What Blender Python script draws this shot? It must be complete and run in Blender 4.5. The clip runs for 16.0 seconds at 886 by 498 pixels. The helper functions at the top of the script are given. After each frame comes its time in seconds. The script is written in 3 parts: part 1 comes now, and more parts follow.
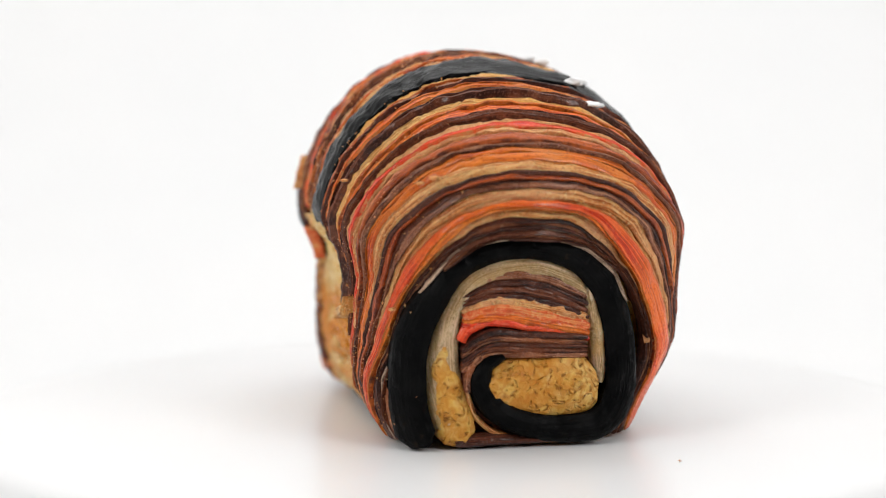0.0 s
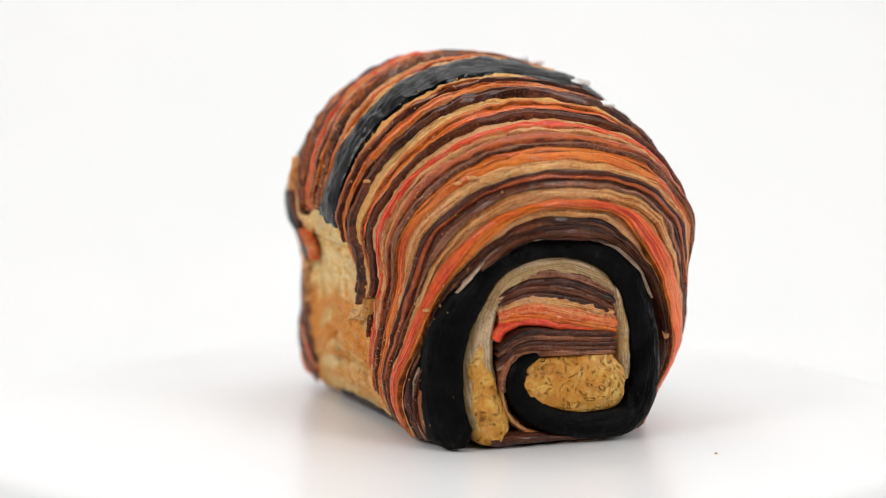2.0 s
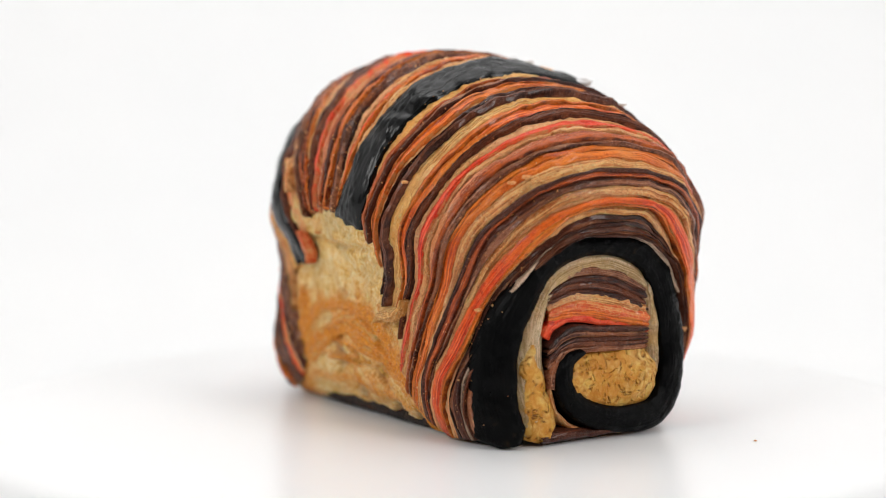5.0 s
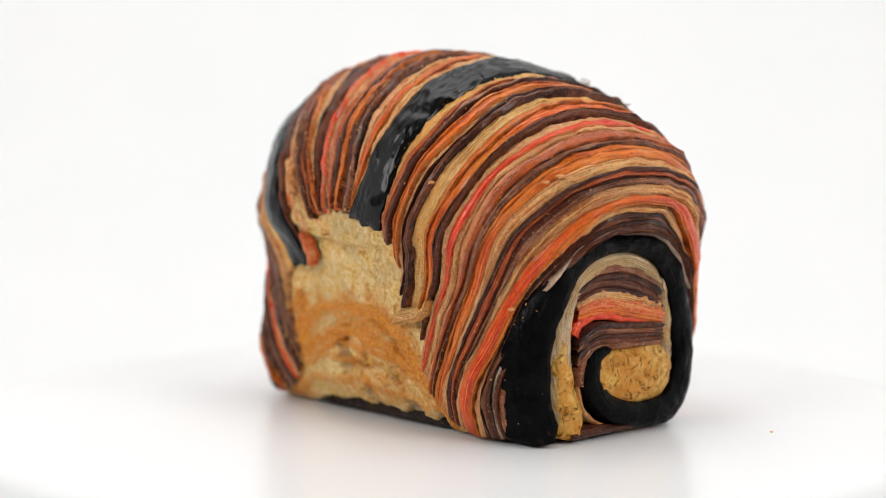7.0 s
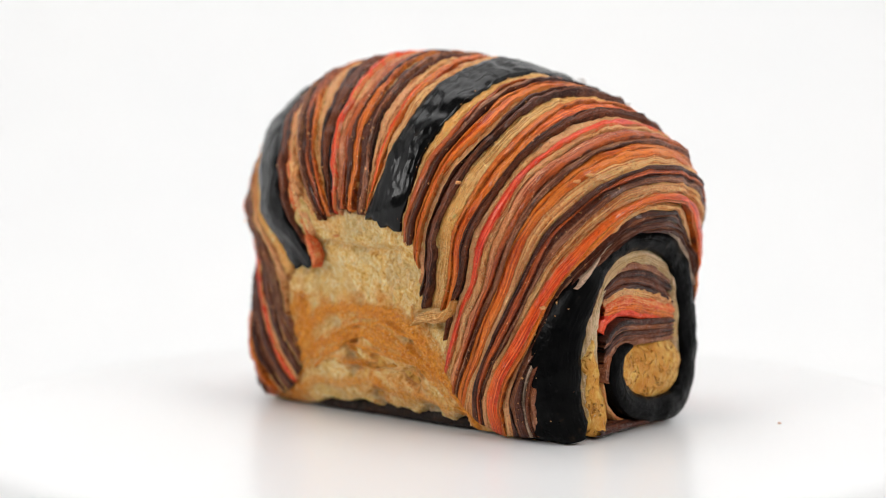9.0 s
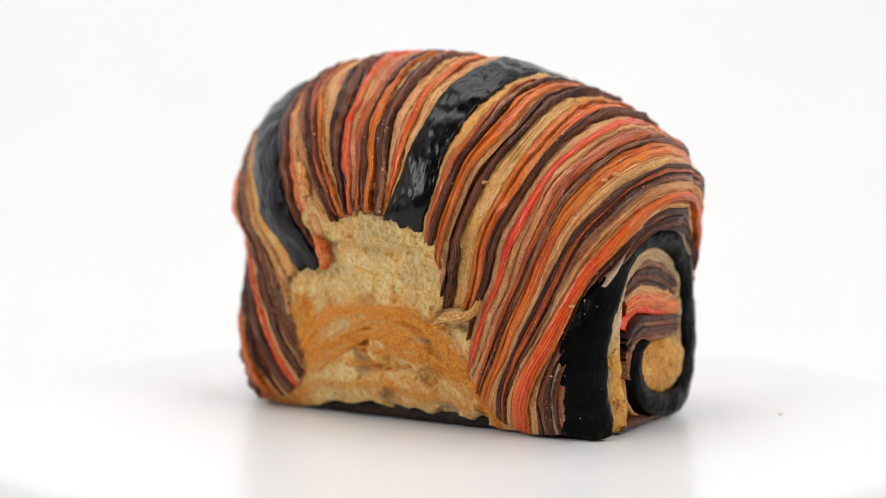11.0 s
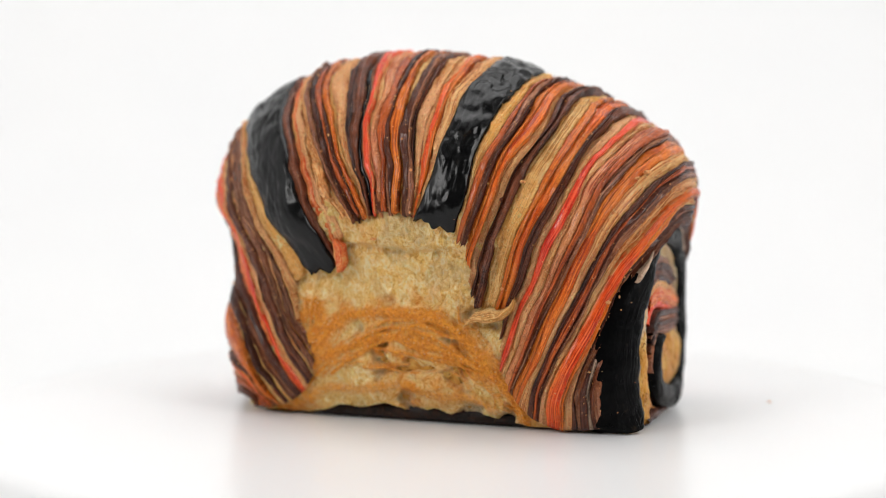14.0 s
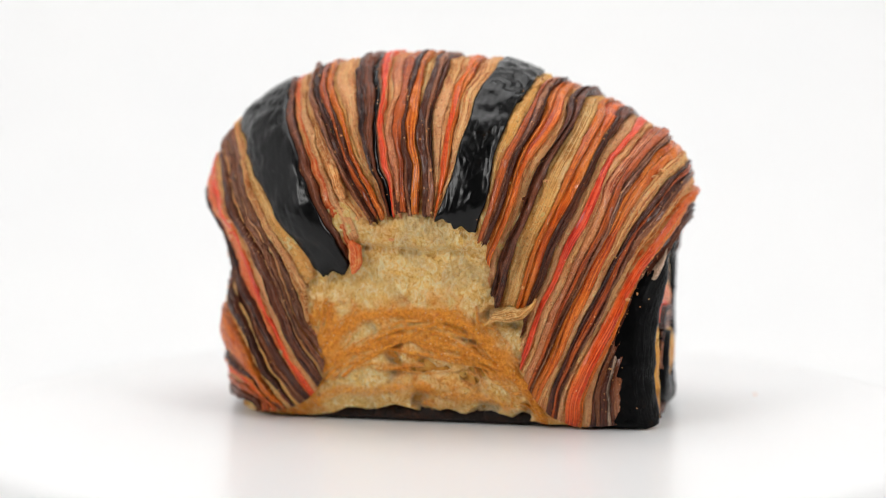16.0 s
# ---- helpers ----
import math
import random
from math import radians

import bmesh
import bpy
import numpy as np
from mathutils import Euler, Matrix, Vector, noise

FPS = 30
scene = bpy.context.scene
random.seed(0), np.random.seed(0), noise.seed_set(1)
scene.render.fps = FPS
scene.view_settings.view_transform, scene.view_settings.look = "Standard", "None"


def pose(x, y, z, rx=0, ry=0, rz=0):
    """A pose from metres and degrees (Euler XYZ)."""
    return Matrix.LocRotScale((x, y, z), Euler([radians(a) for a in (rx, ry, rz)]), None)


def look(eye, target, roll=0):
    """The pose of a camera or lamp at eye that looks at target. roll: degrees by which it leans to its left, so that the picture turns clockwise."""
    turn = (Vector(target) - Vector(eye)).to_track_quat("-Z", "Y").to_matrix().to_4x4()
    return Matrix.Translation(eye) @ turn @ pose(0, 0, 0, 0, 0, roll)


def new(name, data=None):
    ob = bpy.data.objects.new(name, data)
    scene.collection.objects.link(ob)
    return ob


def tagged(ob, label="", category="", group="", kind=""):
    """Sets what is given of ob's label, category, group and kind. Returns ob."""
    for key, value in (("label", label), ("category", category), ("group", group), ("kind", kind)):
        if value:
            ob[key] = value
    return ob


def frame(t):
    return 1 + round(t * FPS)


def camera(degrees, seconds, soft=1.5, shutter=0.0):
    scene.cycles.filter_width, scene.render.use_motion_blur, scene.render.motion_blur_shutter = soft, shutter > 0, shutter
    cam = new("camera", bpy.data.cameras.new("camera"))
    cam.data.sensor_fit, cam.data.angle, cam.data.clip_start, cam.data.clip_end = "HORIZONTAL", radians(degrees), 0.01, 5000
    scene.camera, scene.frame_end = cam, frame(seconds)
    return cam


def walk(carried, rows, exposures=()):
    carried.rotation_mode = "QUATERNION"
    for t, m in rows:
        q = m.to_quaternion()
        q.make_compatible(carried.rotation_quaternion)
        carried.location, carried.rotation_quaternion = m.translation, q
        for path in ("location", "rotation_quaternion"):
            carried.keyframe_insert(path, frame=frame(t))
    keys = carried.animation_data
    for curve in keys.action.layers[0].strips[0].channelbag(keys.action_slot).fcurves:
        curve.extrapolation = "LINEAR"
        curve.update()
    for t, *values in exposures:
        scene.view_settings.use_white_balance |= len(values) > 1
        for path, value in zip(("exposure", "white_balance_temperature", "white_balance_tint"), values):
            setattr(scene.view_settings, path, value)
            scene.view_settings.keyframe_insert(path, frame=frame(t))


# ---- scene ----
K = 0.0008          # one plan unit in metres; the roll is about 105 mm long
cam = camera(26.72, 16.0, soft=1.0)
EYE = (-0.00176, -0.4, 0.0727)
TILT = radians(5.444)
AIM = (EYE[0], EYE[1] + math.cos(TILT), EYE[2] - math.sin(TILT))
walk(cam, [(0.0, look(EYE, AIM)), (16.0, look(EYE, AIM))])
cam.data.dof.use_dof = True
cam.data.dof.focus_distance = 0.3680
cam.data.dof.aperture_fstop = 8.2

scene.view_settings.exposure = -0.40


# ---- light: a white tent with a lit ceiling panel; two unseen side fills added ----
def area_lamp(name, eye, target, sx, sy, watts, colour):
    data = bpy.data.lights.new(name, "AREA")
    data.shape, data.size, data.size_y, data.energy, data.color = "RECTANGLE", sx, sy, watts, colour
    ob = new(name, data)
    ob.matrix_world = look(eye, target)
    return ob


area_lamp("ceiling_panel_light", (0, 0.12, 0.86), (0, 0.121, 0), 0.8, 0.6, 5.4, (1.0, 0.995, 0.99))
# unseen fill lamps, added to brighten the roll's front without mirroring into the camera
area_lamp("side_fill_light", (-0.60, -0.52, 0.46), (0, 0, 0.04), 0.35, 0.35, 4.7, (1.0, 0.985, 0.97))
area_lamp("side_fill_light", (0.60, -0.52, 0.46), (0, 0, 0.04), 0.35, 0.35, 4.7, (1.0, 0.985, 0.97))

world = bpy.data.worlds.new("world")
scene.world = world
world.use_nodes = True
world.node_tree.nodes["Background"].inputs[0].default_value = (0.9, 0.93, 1.0, 1)
world.node_tree.nodes["Background"].inputs[1].default_value = 0.02


# ---- materials ----
def material(name):
    m = bpy.data.materials.new(name)
    m.use_nodes = True
    nt = m.node_tree
    return m, nt, nt.nodes["Principled BSDF"]


def link(nt, a, b):
    nt.links.new(a, b)


def noise_node(nt, vec, scale, detail=4.0, rough=0.6, stretch=None, twist=0.0):
    n = nt.nodes.new("ShaderNodeTexNoise")
    n.inputs["Scale"].default_value = scale
    n.inputs["Detail"].default_value = detail
    n.inputs["Roughness"].default_value = rough
    n.inputs["Distortion"].default_value = twist
    if stretch:
        mp = nt.nodes.new("ShaderNodeMapping")
        mp.inputs["Scale"].default_value = stretch
        link(nt, vec, mp.inputs["Vector"])
        vec = mp.outputs[0]
    link(nt, vec, n.inputs["Vector"])
    return n.outputs["Fac"]


def ramp(nt, fac, stops):
    r = nt.nodes.new("ShaderNodeValToRGB")
    while len(r.color_ramp.elements) < len(stops):
        r.color_ramp.elements.new(0.5)
    for e, (p, c) in zip(r.color_ramp.elements, stops):
        e.position, e.color = p, (*c, 1)
    link(nt, fac, r.inputs[0])
    return r.outputs[0]


def mix(nt, fac, a, b):
    n = nt.nodes.new("ShaderNodeMix")
    n.data_type = "RGBA"
    for sock, val in ((n.inputs[0], fac), (n.inputs[6], a), (n.inputs[7], b)):
        if isinstance(val, (int, float)):
            sock.default_value = val
        elif isinstance(val, tuple):
            sock.default_value = (*val, 1)
        else:
            link(nt, val, sock)
    return n.outputs[2]


def bump(nt, bsdf, *layers):
    prev = None
    for height, strength, dist in layers:
        b = nt.nodes.new("ShaderNodeBump")
        b.inputs["Strength"].default_value = strength
        b.inputs["Distance"].default_value = dist
        link(nt, height, b.inputs["Height"])
        if prev:
            link(nt, prev, b.inputs["Normal"])
        prev = b.outputs[0]
    link(nt, prev, bsdf.inputs["Normal"])


def dough(name, light, base, dark, alt=None, rough=0.38, coat=0.5, sss=0.0, crumb=0.2, lines=1.0, fuzz=0.25, rim=None):
    """Baked coloured dough: long lamination lines, slow drift to a second tone, crumbs, a thin egg glaze."""
    if base[0] > 0.3:
        light, base, dark, alt = [c and (min(c[0] * 1.22, 0.93), c[1] * 1.04, c[2] * 0.84) for c in (light, base, dark, alt)]
    m, nt, bsdf = material(name)
    tc = nt.nodes.new("ShaderNodeTexCoord")
    uv, obj = tc.outputs["UV"], tc.outputs["Object"]
    line = noise_node(nt, uv, 1.0, 3.0, 0.6, (0.022, 2.4, 1.0))
    patch = noise_node(nt, uv, 1.0, 4.0, 0.6, (0.13, 0.55, 1.0))
    drift = noise_node(nt, uv, 1.0, 2.0, 0.5, (0.035, 0.06, 1.0))
    wide = noise_node(nt, obj, 620.0, 5.0, 0.7)
    grain = noise_node(nt, obj, 2000.0, 3.0, 0.7)
    both = nt.nodes.new("ShaderNodeMath")
    both.operation = "MULTIPLY_ADD"
    both.inputs[1].default_value = 0.65
    link(nt, line, both.inputs[0])
    half = nt.nodes.new("ShaderNodeMath")
    half.operation = "MULTIPLY"
    half.inputs[1].default_value = 0.35
    link(nt, patch, half.inputs[0])
    link(nt, half.outputs[0], both.inputs[2])
    col = ramp(nt, both.outputs[0], [(0.44, dark), (0.50, base), (0.565, light)])
    if alt:
        col = mix(nt, ramp(nt, drift, [(0.42, (0, 0, 0)), (0.62, (0.85, 0.85, 0.85))]), col, alt)
    spots = ramp(nt, wide, [(0.56, (0, 0, 0)), (0.72, (0.6, 0.6, 0.6))])
    col = mix(nt, spots, col, light)
    fleck = noise_node(nt, obj, 1350.0, 5.0, 0.75)
    if rim:
        at_rim = nt.nodes.new("ShaderNodeAttribute")
        at_rim.attribute_name = "rim"
        edge_noise = noise_node(nt, uv, 1.0, 4.0, 0.7, (0.25, 1.0, 1.0))
        add = nt.nodes.new("ShaderNodeMath")
        add.operation = "MULTIPLY"
        link(nt, at_rim.outputs["Fac"], add.inputs[0])
        link(nt, ramp(nt, edge_noise, [(0.40, (0, 0, 0)), (0.62, (0.85, 0.85, 0.85))]), add.inputs[1])
        col = mix(nt, add.outputs[0], col, rim)
    fl = ramp(nt, fleck, [(0.34, (0.9, 0.9, 0.9)), (0.45, (0, 0, 0))])
    col = mix(nt, fl, col, dark)
    gr = ramp(nt, grain, [(0.55, (0, 0, 0)), (0.65, (crumb, crumb, crumb))])
    col = mix(nt, gr, col, tuple(min(1, c * 1.3 + 0.08) for c in light))
    thin = noise_node(nt, uv, 1.0, 3.0, 0.7, (0.05, 3.4, 1.0))
    col = mix(nt, ramp(nt, thin, [(0.34, (0.5, 0.5, 0.5)), (0.45, (0, 0, 0))]), col, tuple(0.6 * c for c in dark))
    col = mix(nt, ramp(nt, thin, [(0.56, (0, 0, 0)), (0.70, (0.35, 0.35, 0.35))]), col, light)
    link(nt, col, bsdf.inputs["Base Color"])
    rr = nt.nodes.new("ShaderNodeMapRange")
    rr.inputs[3].default_value, rr.inputs[4].default_value = rough - 0.15, rough + 0.25
    link(nt, wide, rr.inputs[0])
    link(nt, rr.outputs[0], bsdf.inputs["Roughness"])
    bsdf.inputs["Specular IOR Level"].default_value = 0.1
    bsdf.inputs["Coat Weight"].default_value = coat * 0.8
    bsdf.inputs["Coat Roughness"].default_value = 0.16
    if sss:
        bsdf.inputs["Subsurface Weight"].default_value = sss * 3
        bsdf.inputs["Subsurface Scale"].default_value = 0.8
        bsdf.inputs["Subsurface Radius"].default_value = (0.002, 0.001, 0.0005)
    bump(nt, bsdf, (line, 0.6 * lines, 0.0010), (thin, 0.35 * lines, 0.0005), (patch, 0.25, 0.0010), (wide, 0.2 + fuzz, 0.0005 + 0.001 * fuzz), (fleck, 0.35 + 0.6 * fuzz, 0.0007), (grain, 0.25 + fuzz, 0.0004))
    return m


MATS = {
    "tan": dough("tan_dough", (0.8800, 0.5300, 0.2700), (0.7131, 0.3400, 0.1200), (0.3996, 0.1133, 0.0300), (0.7593, 0.4300, 0.2500), rough=0.5, coat=0.22, sss=0.04, crumb=0.6, lines=0.4, fuzz=0.7, rim=(0.4575, 0.1452, 0.0381)),
    "cream": dough("cream_dough", (0.8565, 0.5854, 0.3048), (0.6787, 0.4038, 0.1581), (0.3956, 0.1764, 0.0443), (0.7336, 0.4027, 0.1148), rough=0.5, coat=0.22, sss=0.04, crumb=0.5, lines=0.6, fuzz=0.6, rim=(0.3704, 0.1161, 0.0303)),
    "cream2": dough("grey_cream_dough", (0.5667, 0.4670, 0.4103), (0.3469, 0.2664, 0.2149), (0.0866, 0.0608, 0.0473), crumb=0.4, fuzz=0.5),
    "salmon": dough("salmon_dough", (0.8800, 0.4221, 0.1762), (0.7715, 0.2100, 0.0700), (0.5900, 0.0800, 0.0200), (0.8035, 0.1250, 0.0550), rough=0.45, coat=0.35, sss=0.03, crumb=0.5, lines=0.5, fuzz=0.6, rim=(0.3940, 0.0943, 0.0310)),
    "pink": dough("pink_dough", (0.7619, 0.3767, 0.2264), (0.5569, 0.1832, 0.0938), (0.3213, 0.0658, 0.0266), (0.6841, 0.3174, 0.1361), rough=0.45, coat=0.35, crumb=0.6, lines=0.7, fuzz=0.6, rim=(0.1749, 0.0423, 0.0291)),
    "red": dough("red_dough", (0.8600, 0.1500, 0.0800), (0.7400, 0.0480, 0.0180), (0.4600, 0.0137, 0.0030), (0.7800, 0.0900, 0.0200), crumb=0.2, rim=(0.6478, 0.3551, 0.1172)),
    "redorange": dough("red_orange_dough", (0.8360, 0.1700, 0.0500), (0.7000, 0.0560, 0.0060), (0.3701, 0.0221, 0.0014), (0.7078, 0.1779, 0.0142), crumb=0.22, rim=(0.6478, 0.3551, 0.1172)),
    "orange": dough("orange_dough", (0.7784, 0.2090, 0.0335), (0.5989, 0.0995, 0.0012), (0.3473, 0.0341, 0.0012), (0.6819, 0.2490, 0.0475), crumb=0.22, rim=(0.6099, 0.2897, 0.0965)),
    "amber": dough("amber_dough", (0.7063, 0.2300, 0.0341), (0.5292, 0.1012, 0.0012), (0.2778, 0.0310, 0.0012), (0.5922, 0.1943, 0.0298), crumb=0.2, rim=(0.0188, 0.0043, 0.0027)),
    "rust": dough("rust_dough", (0.5131, 0.1283, 0.0286), (0.3226, 0.0504, 0.0071), (0.1164, 0.0179, 0.0041), (0.4365, 0.1064, 0.0220), crumb=0.2, rim=(0.0210, 0.0054, 0.0026)),
    "mauve": dough("mauve_brown_dough", (0.4800, 0.2200, 0.1150), (0.2750, 0.0880, 0.0420), (0.0750, 0.0185, 0.0085), (0.3600, 0.1080, 0.0400), coat=0.4, crumb=0.4, lines=1.3, fuzz=0.35, rim=(0.0400, 0.0110, 0.0060)),
    "brown": dough("brown_dough", (0.3000, 0.1000, 0.0480), (0.1350, 0.0350, 0.0155), (0.0330, 0.0080, 0.0038), (0.2200, 0.0560, 0.0190), coat=0.4, crumb=0.35, lines=1.3, fuzz=0.35, rim=(0.0300, 0.0080, 0.0045)),
    "choc": dough("chocolate_dough", (0.1600, 0.0480, 0.0250), (0.0480, 0.0120, 0.0070), (0.0110, 0.0034, 0.0022), (0.1000, 0.0240, 0.0090), coat=0.4, crumb=0.3, lines=1.2, fuzz=0.35),
}


def black_dough(name, gloss, relief=1.0):
    m, nt, bsdf = material(name)
    tc = nt.nodes.new("ShaderNodeTexCoord")
    fine = noise_node(nt, tc.outputs["UV"], 1.0, 4.0, 0.6, (0.15, 1.1, 1.0))
    wide = noise_node(nt, tc.outputs["Object"], 260.0, 4.0, 0.6)
    pits = nt.nodes.new("ShaderNodeTexVoronoi")
    pits.inputs["Scale"].default_value = 330.0
    link(nt, tc.outputs["Object"], pits.inputs["Vector"])
    hole = ramp(nt, pits.outputs["Distance"], [(0.05, (0, 0, 0)), (0.16, (1, 1, 1))])
    col = ramp(nt, wide, [(0.35, (0.0014, 0.0015, 0.0017)), (0.66, (0.0030, 0.0030, 0.0030)), (0.80, (0.03, 0.018, 0.010))])
    link(nt, col, bsdf.inputs["Base Color"])
    bsdf.inputs["Roughness"].default_value = 0.24
    bsdf.inputs["Specular IOR Level"].default_value = gloss
    bsdf.inputs["Coat Weight"].default_value = 0.25 if relief < 2 else 0.0
    bsdf.inputs["Coat Roughness"].default_value = 0.2
    bump(nt, bsdf, (fine, 0.22 * relief, 0.0005), (wide, 0.16 * relief, 0.0008), (hole, 0.12 * relief, 0.0006))
    return m


MATS["black"] = MATS["black2"] = black_dough("black_dough", 0.13)
MATS["coil"] = black_dough("black_coil_dough", 0.05, 4.0)


def crumb_dough(name, pale, mid, brown, scale=1.0, hole_depth=0.6):
    """Bare baked dough with browned ridges and open pores."""
    m, nt, bsdf = material(name)
    tc = nt.nodes.new("ShaderNodeTexCoord")
    obj = tc.outputs["Object"]
    big = noise_node(nt, obj, 60.0 * scale, 5.0, 0.62, (1.0, 1.0, 1.6))
    small = noise_node(nt, obj, 420.0, 4.0, 0.65)
    grain = noise_node(nt, obj, 1700.0, 3.0, 0.6)
    col = ramp(nt, big, [(0.34, pale), (0.5, mid), (0.63, brown)])
    col2 = ramp(nt, small, [(0.35, brown), (0.5, mid), (0.68, pale)])
    col = mix(nt, 0.45, col, col2)
    pore = nt.nodes.new("ShaderNodeTexNoise")
    pore.inputs["Scale"].default_value = 300.0
    link(nt, obj, pore.inputs["Vector"])
    warp = nt.nodes.new("ShaderNodeVectorMath")
    warp.operation = "MULTIPLY_ADD"
    link(nt, pore.outputs["Color"], warp.inputs[0])
    warp.inputs[1].default_value = (0.007, 0.007, 0.007)
    link(nt, obj, warp.inputs[2])
    vor = nt.nodes.new("ShaderNodeTexVoronoi")
    vor.inputs["Scale"].default_value = 420.0 * scale
    link(nt, warp.outputs[0], vor.inputs["Vector"])
    hole = ramp(nt, vor.outputs["Distance"], [(0.0, (0, 0, 0)), (0.45, (1, 1, 1))])
    net = nt.nodes.new("ShaderNodeTexVoronoi")
    net.feature = "DISTANCE_TO_EDGE"
    net.inputs["Scale"].default_value = 330.0
    link(nt, warp.outputs[0], net.inputs["Vector"])
    web = ramp(nt, net.outputs["Distance"], [(0.0, (0.7, 0.7, 0.7)), (0.22, (0, 0, 0))])
    col = mix(nt, web, col, brown)
    pit = ramp(nt, vor.outputs["Distance"], [(0.14, (0.8, 0.8, 0.8)), (0.30, (0, 0, 0))])
    col = mix(nt, pit, col, tuple(c * 0.55 for c in brown))
    link(nt, col, bsdf.inputs["Base Color"])
    bsdf.inputs["Roughness"].default_value = 0.5
    bsdf.inputs["Specular IOR Level"].default_value = 0.2
    bsdf.inputs["Coat Weight"].default_value = 0.05
    bsdf.inputs["Coat Roughness"].default_value = 0.3
    bsdf.inputs["Subsurface Weight"].default_value = 0.12
    bsdf.inputs["Subsurface Radius"].default_value = (0.004, 0.0025, 0.001)
    bump(nt, bsdf, (web, 0.2, 0.0003), (big, 0.3, 0.001), (hole, hole_depth, 0.0008), (small, 0.5, 0.001), (grain, 0.3, 0.0004))
    return m


def crust_dough():
    """Bare front skin: pale stretched dough, thin greyish pockets, browned strands and toasted patches."""
    m, nt, bsdf = material("golden_crust")
    obj = nt.nodes.new("ShaderNodeTexCoord").outputs["Object"]

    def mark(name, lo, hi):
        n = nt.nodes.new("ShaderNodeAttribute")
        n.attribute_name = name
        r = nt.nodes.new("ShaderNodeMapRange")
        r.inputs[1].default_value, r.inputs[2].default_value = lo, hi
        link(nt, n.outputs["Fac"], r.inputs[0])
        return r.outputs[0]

    big = noise_node(nt, obj, 85.0, 4.0, 0.6)
    fibre = noise_node(nt, obj, 620.0, 7.0, 0.72, (1.2, 1.0, 0.8), 1.6)
    small = noise_node(nt, obj, 1500.0, 4.0, 0.75)
    grain = noise_node(nt, obj, 2600.0, 3.0, 0.65)
    col = ramp(nt, fibre, [(0.34, (0.58, 0.27, 0.045)), (0.46, (0.87, 0.53, 0.145)), (0.60, (0.96, 0.79, 0.44))])
    shade = ramp(nt, big, [(0.44, (0, 0, 0)), (0.68, (0.45, 0.45, 0.45))])
    col = mix(nt, shade, col, (0.62, 0.43, 0.17))
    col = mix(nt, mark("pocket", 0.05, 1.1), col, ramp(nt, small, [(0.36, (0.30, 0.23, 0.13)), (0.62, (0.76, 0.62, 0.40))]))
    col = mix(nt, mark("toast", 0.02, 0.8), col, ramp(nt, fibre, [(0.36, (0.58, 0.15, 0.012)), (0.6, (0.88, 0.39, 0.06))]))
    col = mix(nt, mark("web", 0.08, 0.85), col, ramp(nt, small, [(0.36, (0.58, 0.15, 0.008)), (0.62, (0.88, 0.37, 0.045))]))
    blister = nt.nodes.new("ShaderNodeTexVoronoi")
    blister.inputs["Scale"].default_value = 900.0
    link(nt, obj, blister.inputs["Vector"])
    dots = ramp(nt, blister.outputs["Distance"], [(0.10, (0.5, 0.5, 0.5)), (0.22, (0, 0, 0))])
    col = mix(nt, dots, col, (0.86, 0.66, 0.36))
    pits = ramp(nt, grain, [(0.30, (0.5, 0.5, 0.5)), (0.40, (0, 0, 0))])
    col = mix(nt, pits, col, (0.26, 0.11, 0.02))
    link(nt, col, bsdf.inputs["Base Color"])
    bsdf.inputs["Roughness"].default_value = 0.42
    bsdf.inputs["Specular IOR Level"].default_value = 0.2
    bsdf.inputs["Coat Weight"].default_value = 0.12
    bsdf.inputs["Coat Roughness"].default_value = 0.16
    bsdf.inputs["Subsurface Weight"].default_value = 0.18
    bsdf.inputs["Subsurface Scale"].default_value = 1.0
    bsdf.inputs["Subsurface Radius"].default_value = (0.0016, 0.0009, 0.0004)
    bump(nt, bsdf, (fibre, 0.75, 0.0012), (small, 0.45, 0.0006), (dots, 0.35, 0.0004), (grain, 0.5, 0.0003))
    return m


CRUST = crust_dough()
CORE = crumb_dough("yellow_crumb", (0.74, 0.52, 0.19), (0.64, 0.35, 0.065), (0.50, 0.18, 0.018), 1.6, 0.9)
# brown bottom crust taken down to near black: shade of the gap in the colour
UNDER = crumb_dough("underside_with_shade", (0.07, 0.022, 0.006), (0.012, 0.005, 0.003), (0.008, 0.004, 0.003))


def white_surface(name, value, rough, spec=0.5, grain_scale=900.0, strength=0.05):
    m, nt, bsdf = material(name)
    tc = nt.nodes.new("ShaderNodeTexCoord")
    a = noise_node(nt, tc.outputs["Object"], 9.0, 3.0)
    g = noise_node(nt, tc.outputs["Object"], grain_scale, 3.0)
    v = value
    link(nt, ramp(nt, a, [(0.3, (v * 0.975, v * 0.98, v * 0.985)), (0.7, (v, v, v))]), bsdf.inputs["Base Color"])
    bsdf.inputs["Roughness"].default_value = rough
    bsdf.inputs["Specular IOR Level"].default_value = spec
    bump(nt, bsdf, (g, strength, 0.0003))
    return m


DISC = white_surface("white_disc_plastic", 0.80, 0.28, 0.5)
TENT = white_surface("white_tent_cloth", 0.81, 0.9, 0.2)
GREY = white_surface("grey_cloth", 0.06, 0.9, 0.2)


